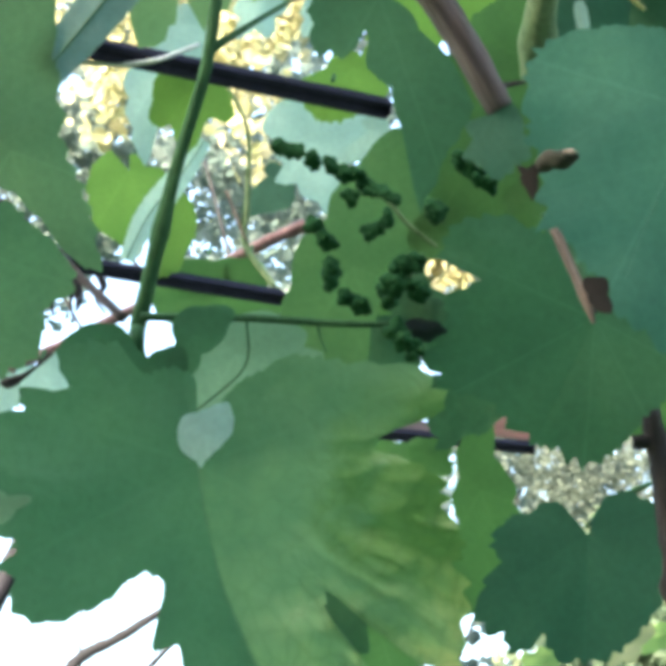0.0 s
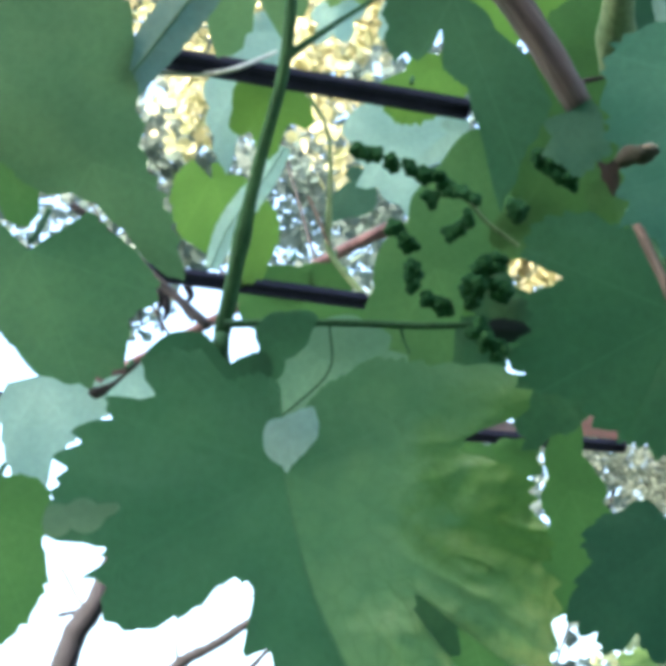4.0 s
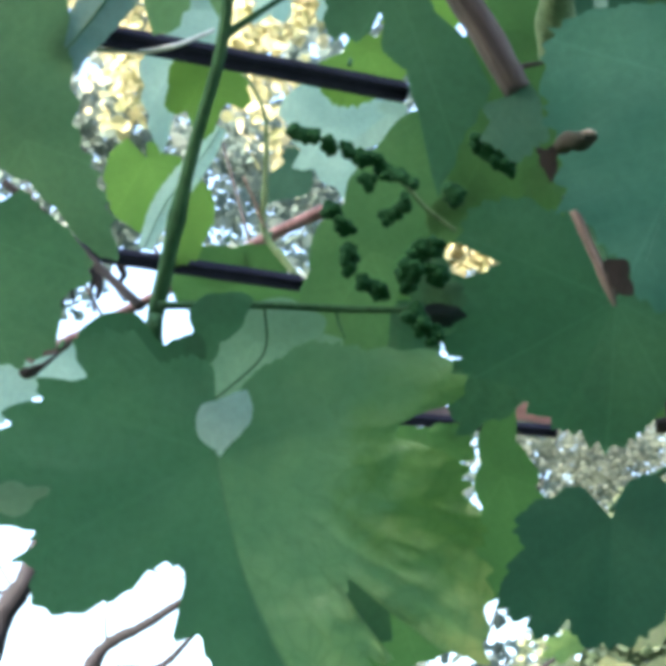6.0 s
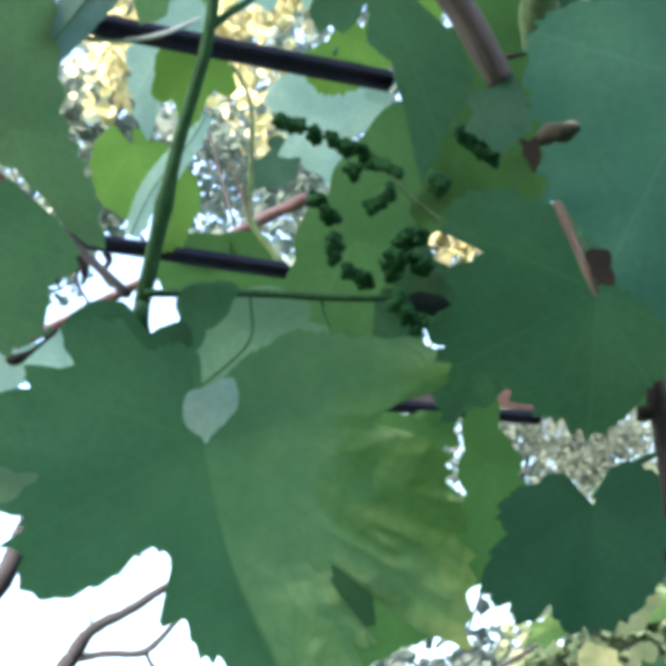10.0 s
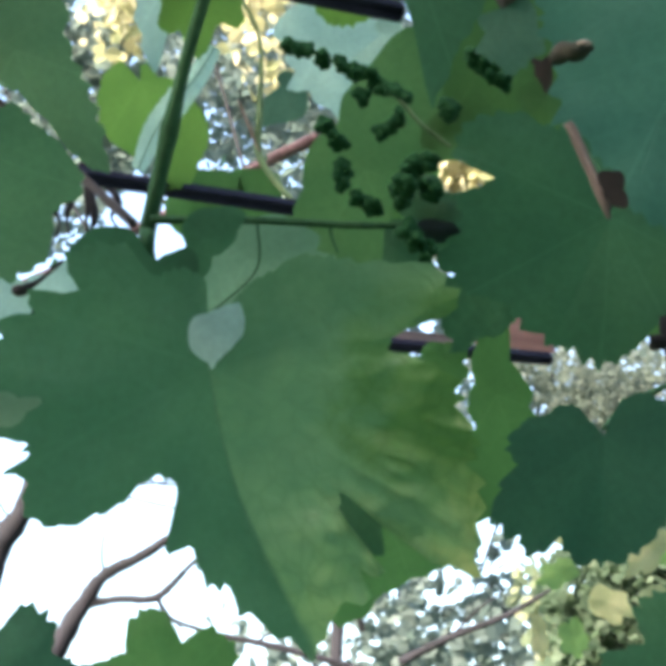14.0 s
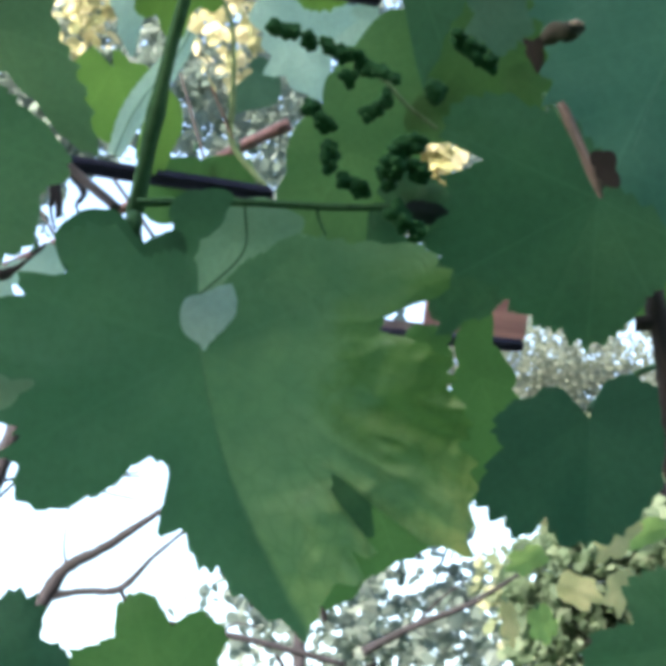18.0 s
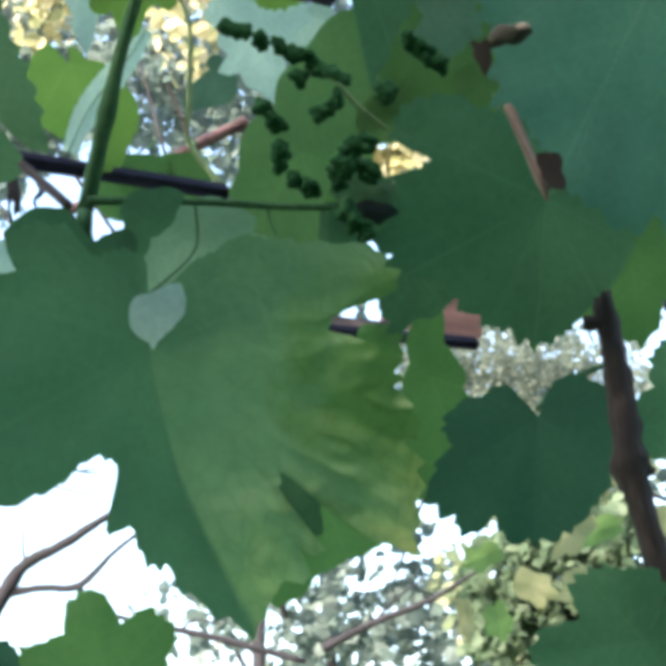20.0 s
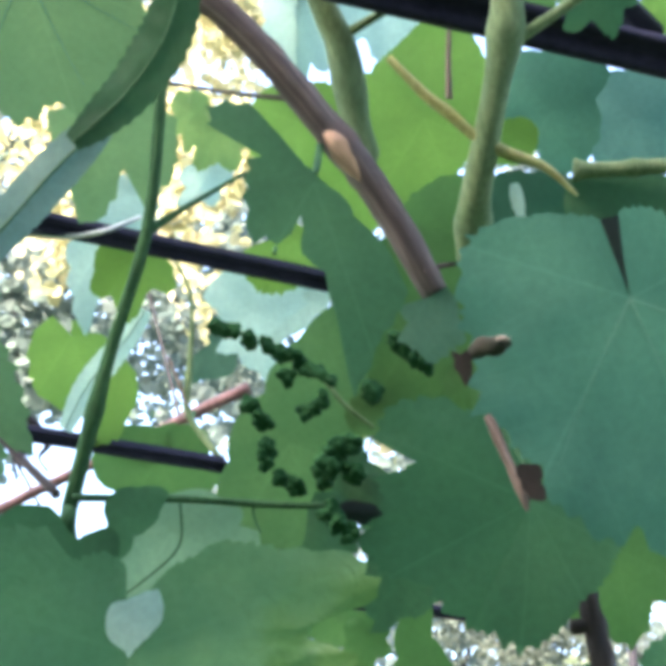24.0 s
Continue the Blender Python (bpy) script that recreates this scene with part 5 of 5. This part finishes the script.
yel = stem("vine_shoot", [(0.0804, 0.6238, 2.1176, 0.0020), (0.0993, 0.6316, 2.1009, 0.0028), (0.1114, 0.6352, 2.0926, 0.0033), (0.1268, 0.6404, 2.0810, 0.0026), (0.1432, 0.6432, 2.0738, 0.0033), (0.1618, 0.6454, 2.0673, 0.0024), (0.1783, 0.6511, 2.0548, 0.0009)], STEM_YELLOW,
           "yellowing thin vine shoot behind the green one", "vine shoot", knobs=((0.55, 0.4, 0.06),))
branch_on(yel, "twig", [(*(0.1377, 0.7892, 2.218), 0.0025), (*(0.1366, 0.7778, 2.238), 0.0018), (*(0.1366, 0.7658, 2.259), 0.0015)], TWIG_BROWN)
stem("vine_shoot", [(*(0.1968, 0.7242, 2.121), 0.0056), (*(0.2151, 0.7225, 2.121), 0.0044), (*(0.2345, 0.7209, 2.122), 0.0046), (*(0.2685, 0.7173, 2.123), 0.0046)], STEM_PALE,
     "level green vine shoot above the broad leaf", "vine shoot", knobs=((0.02, 0.3, 0.05), (0.62, 0.25, 0.05)))
old = stem("old_vine_cane", [(*(0.187, 0.7423, 1.874), 0.0050), (*(0.192, 0.751, 1.849), 0.0063), (*(0.1983, 0.7614, 1.818), 0.0077), (*(0.2016, 0.7706, 1.791), 0.0085), (*(0.2088, 0.7789, 1.766), 0.0068), (*(0.2177, 0.7885, 1.737), 0.0065), (*(0.2293, 0.8008, 1.7), 0.0061)],
           WOOD_DARK, "old dark brown woody cane with a knotty joint", "vine cane", rough=0.3, knobs=((0.5, 0.15, 0.03),))
branch_on(old, "stub", [(*(0.1882, 0.7472, 1.86), 0.0043), (*(0.1822, 0.7478, 1.859), 0.0039), (*(0.1778, 0.7484, 1.859), 0.0035)], WOOD_DARK, rough=0.3)
branch_on(old, "stub", [(*(0.205, 0.7715, 1.788), 0.0052), (*(0.2115, 0.7715, 1.787), 0.0035), (*(0.2137, 0.7706, 1.789), 0.0017)], WOOD_DARK, rough=0.3)
dry = stem("dry_twig", [(0.1140, 0.5937, 1.9019, 0.0016), (0.1169, 0.5953, 1.8973, 0.0023), (0.1212, 0.5987, 1.8877, 0.0020), (0.1259, 0.6021, 1.8780, 0.0021), (0.1294, 0.6048, 1.8704, 0.0021), (0.1316, 0.6072, 1.8636, 0.0007)], TWIG_BROWN,
     "dry reddish-brown leaf stalk between two leaves", "twig", rough=0.2)
# thin dark strip added for the shadow beside the stalk
branch_on(dry, "split", [(0.1176, 0.5996, 1.8970, 0.0009), (0.1235, 0.6026, 1.8885, 0.0011), (0.1284, 0.6063, 1.8780, 0.0013), (0.1335, 0.6093, 1.8695, 0.0007)], WOOD_DARK, "dark strip standing for the shadow beside the stalk", rough=0.3)
stem("withered_bud", [(-0.1644, 0.8463, 1.9256, 0.0015), (-0.1602, 0.8464, 1.9251, 0.0034), (-0.1561, 0.8458, 1.9265, 0.0029), (-0.1492, 0.8444, 1.9301, 0.0012), (-0.1346, 0.8399, 1.9415, 0.0010)], WOOD_DARK, "dark withered knob at the end of a thin stalk", "bud", rough=0.4)
wither = stem("withered_bud", [(*(0.1082, 0.5913, 1.93), 0.0020), (*(0.1137, 0.5884, 1.932), 0.0042), (*(0.1186, 0.5855, 1.931), 0.0040), (*(0.1249, 0.5837, 1.933), 0.0014)], BUD_DRY, "withered dark olive leaf bud with a pale tip", "bud", rough=0.6)
branch_on(wither, "tip", [(*(0.1181, 0.5818, 1.933), 0.0007), (*(0.1208, 0.5816, 1.933), 0.0013), (*(0.1242, 0.5818, 1.933), 0.0005)], TAN, "pale dry tip", rough=0.3)
stem("reddish_cane", [(*(-0.3575, 1.772, 2.285), 0.0075), (*(-0.2751, 1.758, 2.321), 0.0065), (*(-0.2029, 1.744, 2.356), 0.0065), (*(-0.1154, 1.727, 2.397), 0.0065), (*(-0.033, 1.711, 2.438), 0.0075), (*(0.0237, 1.701, 2.463), 0.008)], TWIG_RED,
     "long reddish cane behind the pergola bars", "vine cane", rough=0.15)
stem("dark_twig", [(*(-0.1909, 0.8882, 2.071), 0.0028), (*(-0.1552, 0.8804, 2.037), 0.003), (*(-0.1247, 0.8631, 2), 0.0028), (*(-0.0937, 0.8259, 1.958), 0.003)], WOOD_DARK, "thin dark twig crossing behind the shoot", "twig", rough=0.2)
stem("yellow_stem", [(*(-0.0586, 1.293, 2.405), 0.002), (*(-0.0382, 1.309, 2.363), 0.002), (*(-0.0382, 1.335, 2.299), 0.0030), (*(-0.0382, 1.351, 2.261), 0.0034), (*(-0.0056, 1.349, 2.212), 0.003)], STEM_PALE, "thin yellow-brown stem beyond the bars", "twig", rough=0.2)
stem("yellow_stem", [(*(-0.0586, 1.331, 2.311), 0.0015), (*(-0.0464, 1.341, 2.284), 0.0018), (*(-0.0382, 1.349, 2.265), 0.002)], TWIG_BROWN, "thin brown side stem beyond the bars", "twig")

# reddish board over the far bar, and a beam end
board = box_mesh("board", (0.135, 0.02, 0.055), BOARD, 0.002)
board.matrix_world = Matrix.Translation((0.2700, 1.931, 2.303)) @ pose(0, 0, 0, 22, 6, 4)
tagged(board, "weathered reddish wooden board behind the far bar", "board")
plate = box_mesh("board", (0.11, 0.015, 0.024), BOARD_GREY, 0.002)
plate.matrix_world = Matrix.Translation((0.1648, 1.907, 2.273)) @ pose(0, 0, 0, 22, 5, 4)
tagged(plate, "grey-lilac weathered board above the far bar", "board")
beam = box_mesh("beam", (0.4, 0.05, 0.05), STEEL, 0.004)
beam.matrix_world = Matrix.Translation((0.6637, 1.548, 2.188)) @ pose(0, 0, 0, 10, -3, 8)
tagged(beam, "dark brown beam of the pergola", "beam")

hang = base("hanging_twigs", (-0.4136, 2.7209, 2.9308), "dark thin twigs hanging against the bright sky", "twigs")
bpy.context.view_layer.update()
branch_on(hang, "twig", [(-0.4136, 2.7209, 2.9308, 0.006), (-0.4721, 2.7471, 2.8624, 0.008), (-0.4623, 2.7608, 2.8241, 0.003), (-0.4687, 2.7720, 2.7936, 0.003)], BARK_FAR, rough=0.3)
branch_on(hang, "twig", [(-0.4136, 2.7209, 2.9308, 0.006), (-0.4420, 2.7487, 2.8561, 0.008), (-0.4476, 2.7605, 2.8240, 0.003), (-0.4435, 2.7693, 2.7995, 0.003)], BARK_FAR, rough=0.3)
branch_on(hang, "twig", [(-0.4136, 2.7209, 2.9308, 0.006), (-0.4070, 2.7486, 2.8544, 0.008), (-0.4110, 2.7598, 2.8238, 0.003), (-0.4037, 2.7722, 2.7894, 0.003)], BARK_FAR, rough=0.3)
branch_on(hang, "twig", [(-0.4136, 2.7209, 2.9308, 0.006), (-0.3956, 2.7540, 2.8390, 0.008), (-0.4004, 2.7652, 2.8085, 0.003)], BARK_FAR, rough=0.3)
branch_on(hang, "twig", [(-0.4136, 2.7209, 2.9308, 0.006), (-0.3501, 2.7448, 2.8617, 0.008), (-0.3631, 2.7561, 2.8312, 0.003), (-0.3443, 2.7655, 2.8043, 0.003)], BARK_FAR, rough=0.3)

# ---- string on the bar ----
st = stem("string", [(*(-0.1728, 0.9527, 2.232), 0.0022), (*(-0.1578, 0.9316, 2.204), 0.0022), (*(-0.1417, 0.9252, 2.193), 0.0020), (*(-0.1124, 0.9255, 2.192), 0.0019), (*(-0.089, 0.9239, 2.196), 0.0018), (*(-0.0638, 0.937, 2.217), 0.0014)], STRING,
          "grey-white string tied round the steel bar", "string", rough=0.3, radius=0.002)
branch_on(st, "knot", [(*(-0.1728, 0.955, 2.226), 0.005), (*(-0.1607, 0.9362, 2.219), 0.008), (*(-0.1545, 0.9504, 2.237), 0.004)], STRING, rough=0.4)


# ---- flower clusters ----
def bud_mesh():
    bm = bmesh.new()
    bmesh.ops.create_icosphere(bm, subdivisions=1, radius=1)
    for v in bm.verts:
        v.co.z *= 1.25
        v.co *= 1 + 0.07 * noise.noise(v.co * 2)
    return mesh_of("bud", bm, BUD)


BUD_MESH = bud_mesh()


def cluster(points, width, count, label, seed):
    """A spray of green flower buds: a stalk with whorls of small buds round it."""
    rng = random.Random(seed)
    o = Vector(points[0])
    thing = base("flower_cluster", o, label, "flower cluster", "flower clusters")
    pts = [(*(Vector(p) - o), 0.0009) for p in points]
    part("stalk", tube(pts, sides=6, step=6), STEM, thing)
    line = [Vector(q[:3]) for q in smooth_line(pts, 12)]
    long = sum((q - p).length for p, q in zip(line, line[1:]))
    width *= 1.15
    tufts = max(2, int(long / 0.0046))
    each = max(4, round(count / tufts))
    for t in range(tufts):
        q = line[min(len(line) - 1, int((t + 0.5) / tufts * len(line)))]
        middle = q + Vector((rng.uniform(-1, 1), rng.uniform(-1, 1), rng.uniform(-1, 1))) * width * 0.3
        for k in range(each):
            off = Vector((rng.gauss(0, 1), rng.gauss(0, 1), rng.gauss(0, 1))).normalized() * width * rng.uniform(0.45, 0.8)
            b = new("bud", BUD_MESH)
            b.parent = thing
            r = rng.uniform(0.0023, 0.0033)
            b.matrix_basis = Matrix.Translation(middle + off) @ off.to_track_quat("Z", "Y").to_matrix().to_4x4() @ Matrix.Diagonal((r, r, r, 1))
    return thing


cluster([(-0.0049, 0.6986, 2.0007), (0.0062, 0.6997, 1.9968), (0.0191, 0.7014, 1.9915), (0.0324, 0.7036, 1.9846)], 0.0034, 70, "slender spray of dark green flower buds", 1)
cluster([(0.0336, 0.7026, 1.9874), (0.0427, 0.7049, 1.9805), (0.0535, 0.6800, 1.9607)], 0.003, 34, "sparse spray of green flower buds on a pale stalk", 2)
cluster([(0.0309, 0.7068, 1.9760), (0.0358, 0.7067, 1.9759)], 0.003, 14, "small spindle of green flower buds", 3)
cluster([(0.0412, 0.7130, 1.9584), (0.0470, 0.7116, 1.9618), (0.0514, 0.6831, 1.9522)], 0.0026, 22, "short spindle of pale green flower buds", 4)
cluster([(0.0095, 0.7118, 1.9634), (0.0180, 0.7134, 1.9585), (0.0230, 0.7161, 1.9509)], 0.0036, 44, "drooping spray of dark green flower buds", 5)
cluster([(0.0238, 0.7187, 1.9438), (0.0213, 0.7202, 1.9398), (0.0202, 0.7225, 1.9336)], 0.0042, 36, "short spray of green flower buds", 6)
cluster([(0.0266, 0.7246, 1.9275), (0.0341, 0.7253, 1.9250), (0.0412, 0.7263, 1.9218)], 0.0034, 36, "small knotted spray of flower buds above the stalk", 7)
cluster([(0.0679, 0.6891, 1.9347), (0.0587, 0.6909, 1.9303), (0.0525, 0.6925, 1.9265)], 0.0046, 44, "tight spray of green flower buds beside the rounded leaf", 8)
cluster([(0.0510, 0.6932, 1.9245), (0.0515, 0.6956, 1.9177), (0.0502, 0.7244, 1.9265)], 0.0052, 50, "dense dark spray of flower buds beside the rounded leaf", 9)
cluster([(0.0618, 0.6947, 1.9196), (0.0659, 0.6957, 1.9167)], 0.0046, 26, "dark knot of flower buds", 10)
cluster([(0.0505, 0.7020, 1.9003), (0.0566, 0.7029, 1.8974), (0.0587, 0.7043, 1.8935)], 0.0048, 36, "dark flower buds at the end of the stalk", 11)
cluster([(0.0759, 0.7078, 1.9707), (0.0769, 0.7096, 1.9656)], 0.0048, 30, "round knot of flower buds", 12)
cluster([(0.0880, 0.6986, 1.9952), (0.0962, 0.7008, 1.9887), (0.1080, 0.7028, 1.9826)], 0.0042, 44, "shaded flower buds below the brown cane", 13)
cluster([(0.0639, 0.7046, 1.8925), (0.0649, 0.7060, 1.8886)], 0.0036, 18, "small hanging knot of flower buds", 14)
stem("flower_stalk", [(0.0323, 0.7116, 1.9920, 0.0011), (0.0497, 0.7153, 1.9807, 0.0011), (0.0627, 0.7199, 1.9674, 0.0011), (0.0779, 0.7237, 1.9561, 0.0011)], STEM_PALE, "thin pale green stalk of a flower spray", "stalk")

# ---- trees in the distance ----
def leaf_cloud(centres, count, leaf, rng, flat=0.6):
    """Many small pointed leaves scattered through clumps given as (centre, radius)."""
    verts, faces = [], []
    weights = [r ** 2 for _, r in centres]
    for _ in range(count):
        c, r = rng.choices(centres, weights)[0]
        d = Vector((rng.gauss(0, 1), rng.gauss(0, 1), rng.gauss(0, 1)))
        p = Vector(c) + d.normalized() * r * rng.random() ** 0.45
        s = leaf * rng.uniform(0.55, 1.3)
        e = Euler((rng.uniform(-1.3, 1.3), rng.uniform(-1.3, 1.3), rng.uniform(0, 6.28))).to_matrix()
        k = len(verts)
        for x, y, z in ((0, -0.5, 0), (0.36, -0.30, 0.04), (0.42, 0.12, 0.06), (0, 0.5, -0.06), (-0.42, 0.12, 0.06), (-0.36, -0.30, 0.04)):
            verts.append(p + e @ Vector((x * s, y * s, z * s)))
        faces += [(k, k + 1, k + 2, k + 3), (k, k + 3, k + 4, k + 5)]
    return verts, faces


def tree(foot, top, girth, limbs, clumps, count, leaf, crown, label, seed):
    rng = random.Random(seed)
    thing = base("tree", foot, label, "tree")
    o = Vector(foot)
    mid = (o + Vector(top)) / 2 + Vector((rng.uniform(-0.3, 0.3), rng.uniform(-0.3, 0.3), 0))
    trunk = [(*(q - o), g) for q, g in ((o, girth), (mid, girth * 0.7), (Vector(top), girth * 0.25))]
    part("trunk", tube(trunk, sides=10, step=6, rough=0.1), BARK_FAR, thing)
    for c, r in rng.sample(clumps, min(limbs, len(clumps))):
        a = o.lerp(Vector(top), rng.uniform(0.35, 0.9))
        b = Vector(c)
        m_ = a.lerp(b, 0.5) + Vector((0, 0, rng.uniform(-0.2, 0.3)))
        part("limb", tube([(*(a - o), girth * 0.3), (*(m_ - o), girth * 0.2), (*(b - o), girth * 0.08)], sides=7, step=5), BARK_FAR, thing)
    v, f = leaf_cloud([(Vector(c) - o, r) for c, r in clumps], count, leaf, rng)
    me = bpy.data.meshes.new("crown")
    me.from_pydata(v, [], f)
    me.materials.append(crown)
    cr = new("crown", me)
    cr.parent = thing
    tagged(cr, kind="stuff")
    return thing


def clumps_round(rng, corner_a, corner_b, deep, count, size):
    """Clump centres scattered between two corners of a slanting sheet of foliage."""
    a, b = Vector(corner_a), Vector(corner_b)
    return [((rng.uniform(a.x, b.x), rng.uniform(a.y, b.y) + rng.uniform(-deep, deep), rng.uniform(a.z, b.z)), rng.uniform(0.6, 1.3) * size) for _ in range(count)]


R = random.Random(7)
# tall grey-green trees to the right of the open sky
tree((2.65, 11.5, 0), (2.6, 11.5, 8.5), 0.09, 5, clumps_round(R, (-0.3, 11, 3.0), (4.4, 12, 8.8), 1.2, 70, 0.55) + [((0.9049, 11.49, 3.629), 0.5), ((1.419, 11.37, 3.919), 0.22), ((1.528, 11.44, 3.713), 0.28), ((1.279, 11.55, 3.422), 0.4), ((1.684, 11.46, 3.654), 0.32), ((0.5935, 11.61, 3.309), 0.3), ((1.84, 11.56, 3.36), 0.5), ((0.989, 10.04, 6.075), 0.3), ((1.226, 9.996, 6.125), 0.3), ((1.367, 9.816, 6.439), 0.3)], 7800, 0.122, CROWN_GREY, "tall grey-green broadleaf tree with sky between its leaves", 1)
tree((0.6, 12.5, 0), (0.6, 12.5, 6.0), 0.08, 2, clumps_round(R, (-3.6, 12, 7.7), (0.2, 13, 11.2), 1.2, 54, 0.5) + [((-1.673, 10.018, 7.509), 0.4), ((-1.434, 10.122, 7.288), 0.4), ((-1.598, 10.281, 7.015), 0.4), ((-1.332, 9.966, 7.561), 0.4), ((-1.621, 10.446, 6.714), 0.4), ((-1.253, 10.303, 6.93), 0.4), ((-1.917, 10.123, 7.347), 0.4)], 9800, 0.12, CROWN_GREY, "tall thin-crowned grey-green tree behind the vine", 2)
# golden foliage, with the full sun on it put into the leaf tones
tree((0.35, 9.0, 0), (0.35, 9.0, 5.0), 0.06, 2, clumps_round(R, (-1.6, 8.8, 7.25), (0.1, 9.2, 9.2), 0.7, 30, 0.36) + [((-1.034, 7.765, 6.406), 0.2), ((-0.2293, 7.793, 6.338), 0.3), ((-0.1561, 7.93, 5.998), 0.2), ((-0.3025, 7.683, 6.609), 0.3), ((0.791, 7.244, 5.057), 0.2), ((0.693, 7.249, 5.047), 0.2), ((0.867, 7.253, 5.026), 0.2), ((0.91, 7.234, 5.077), 0.16), ((0.758, 7.226, 5.108), 0.2)], 3600, 0.10, CROWN_GOLD, "slender tree with full-sun gold put into its leaf colour", 3)
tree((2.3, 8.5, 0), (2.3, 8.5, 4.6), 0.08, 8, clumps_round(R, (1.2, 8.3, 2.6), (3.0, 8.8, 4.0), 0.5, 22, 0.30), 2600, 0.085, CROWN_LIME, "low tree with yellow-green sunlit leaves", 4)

# greyish brown thicket below the rounded leaf, and a shaded shrub under it
tree((3.4, 10.2, 0), (3.4, 10.2, 4.6), 0.07, 3, [((1.301, 9.441, 4.838), 0.30), ((1.576, 9.673, 4.772), 0.36), ((1.789, 9.451, 4.784), 0.36), ((2.073, 9.691, 4.691), 0.36), ((1.843, 9.552, 4.504), 0.30), ((2.35, 9.658, 4.767), 0.36), ((2.521, 9.52, 4.551), 0.4)],
     7500, 0.030, CROWN_TAUPE, "thin-leaved greyish brown tree in the distance", 5)
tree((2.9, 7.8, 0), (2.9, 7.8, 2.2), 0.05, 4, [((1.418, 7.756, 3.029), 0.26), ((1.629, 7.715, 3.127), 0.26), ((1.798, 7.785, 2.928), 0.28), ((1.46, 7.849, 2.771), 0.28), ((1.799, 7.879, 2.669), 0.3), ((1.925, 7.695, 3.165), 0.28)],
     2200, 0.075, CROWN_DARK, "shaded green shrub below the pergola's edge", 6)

# bare branches against the open sky
bare = base("tree", (-2.2, 7.0, 0), "dark leafless tree branching against a white sky", "tree")


def bough(name, pts, parent=bare):
    branch_on(parent, name, pts, BARK_FAR, rough=0.28, sides=9)


bpy.context.view_layer.update()
bough("trunk", [(-2.2, 7.0, 0, 0.12), (-2.0, 7.0, 1.6, 0.10), (*(-1.649, 7.276, 2.186), 0.075), (*(-1.384, 6.966, 3.022), 0.06), (*(-1.251, 6.885, 3.236), 0.05), (*(-1.081, 6.746, 3.609), 0.04)])
bough("limb", [(*(-1.459, 7.246, 2.256), 0.06), (*(-1.137, 7.11, 2.611), 0.055), (*(-0.9851, 7.023, 2.842), 0.04), (*(-0.8809, 6.972, 2.975), 0.03), (*(-0.7197, 6.94, 3.054), 0.024), (*(-0.4353, 6.873, 3.222), 0.015)])
bough("limb", [(*(-0.9851, 7.02, 2.851), 0.022), (*(-0.8144, 7.007, 2.876), 0.018), (*(-0.6436, 7, 2.884), 0.018), (*(-0.492, 6.949, 3.017), 0.012), (*(-0.2834, 6.886, 3.176), 0.008)])
bough("limb", [(*(-0.6436, 7, 2.884), 0.012), (*(-0.5866, 7.032, 2.795), 0.010), (*(-0.3968, 7.051, 2.731), 0.012), (*(-0.0552, 7.07, 2.658), 0.016), (*(0.3623, 7.101, 2.548), 0.014)])
bough("twig", [(*(-1.308, 6.906, 3.182), 0.010), (*(-1.156, 6.844, 3.342), 0.008), (*(-0.72, 6.83, 3.357), 0.006), (*(-0.5493, 6.82, 3.374), 0.004)])
bough("limb", [(*(0.4506, 7.282, 2.63), 0.022), (*(0.6846, 7.238, 2.739), 0.018), (*(0.9382, 7.2, 2.829), 0.014), (*(1.172, 7.149, 2.956), 0.008)])
bough("twig", [(*(-1.422, 6.908, 3.183), 0.012), (*(-1.232, 6.885, 3.236), 0.009), (*(-1.005, 6.809, 3.43), 0.006)])
for pts in ([(*(-0.8809, 6.972, 2.975), 0.008), (*(-0.8905, 6.937, 3.073), 0.006), (*(-0.8679, 6.878, 3.233), 0.003)],
            [(*(-0.7769, 6.85, 3.304), 0.004), (*(-0.663, 6.858, 3.277), 0.005), (*(-0.5302, 6.865, 3.249), 0.004)],
            [(*(-0.7011, 6.82, 3.384), 0.004), (*(-0.6251, 6.828, 3.357), 0.006), (*(-0.5492, 6.828, 3.353), 0.005)],
            [(*(-0.6436, 7, 2.884), 0.005), (*(-0.5866, 7.028, 2.804), 0.004), (*(-0.5297, 7.05, 2.741), 0.003)],
            [(*(-1.403, 6.836, 3.379), 0.006), (*(-1.308, 6.889, 3.227), 0.005), (*(-1.213, 6.894, 3.209), 0.004)],
            [(*(-0.2071, 7.067, 2.677), 0.007), (*(-0.1312, 7.046, 2.73), 0.006), (*(-0.0174, 7.05, 2.711), 0.004)],
            [(*(0.6846, 7.238, 2.739), 0.008), (*(0.8016, 7.196, 2.848), 0.006), (*(0.9186, 7.163, 2.93), 0.004)]):
    bough("twig", pts)
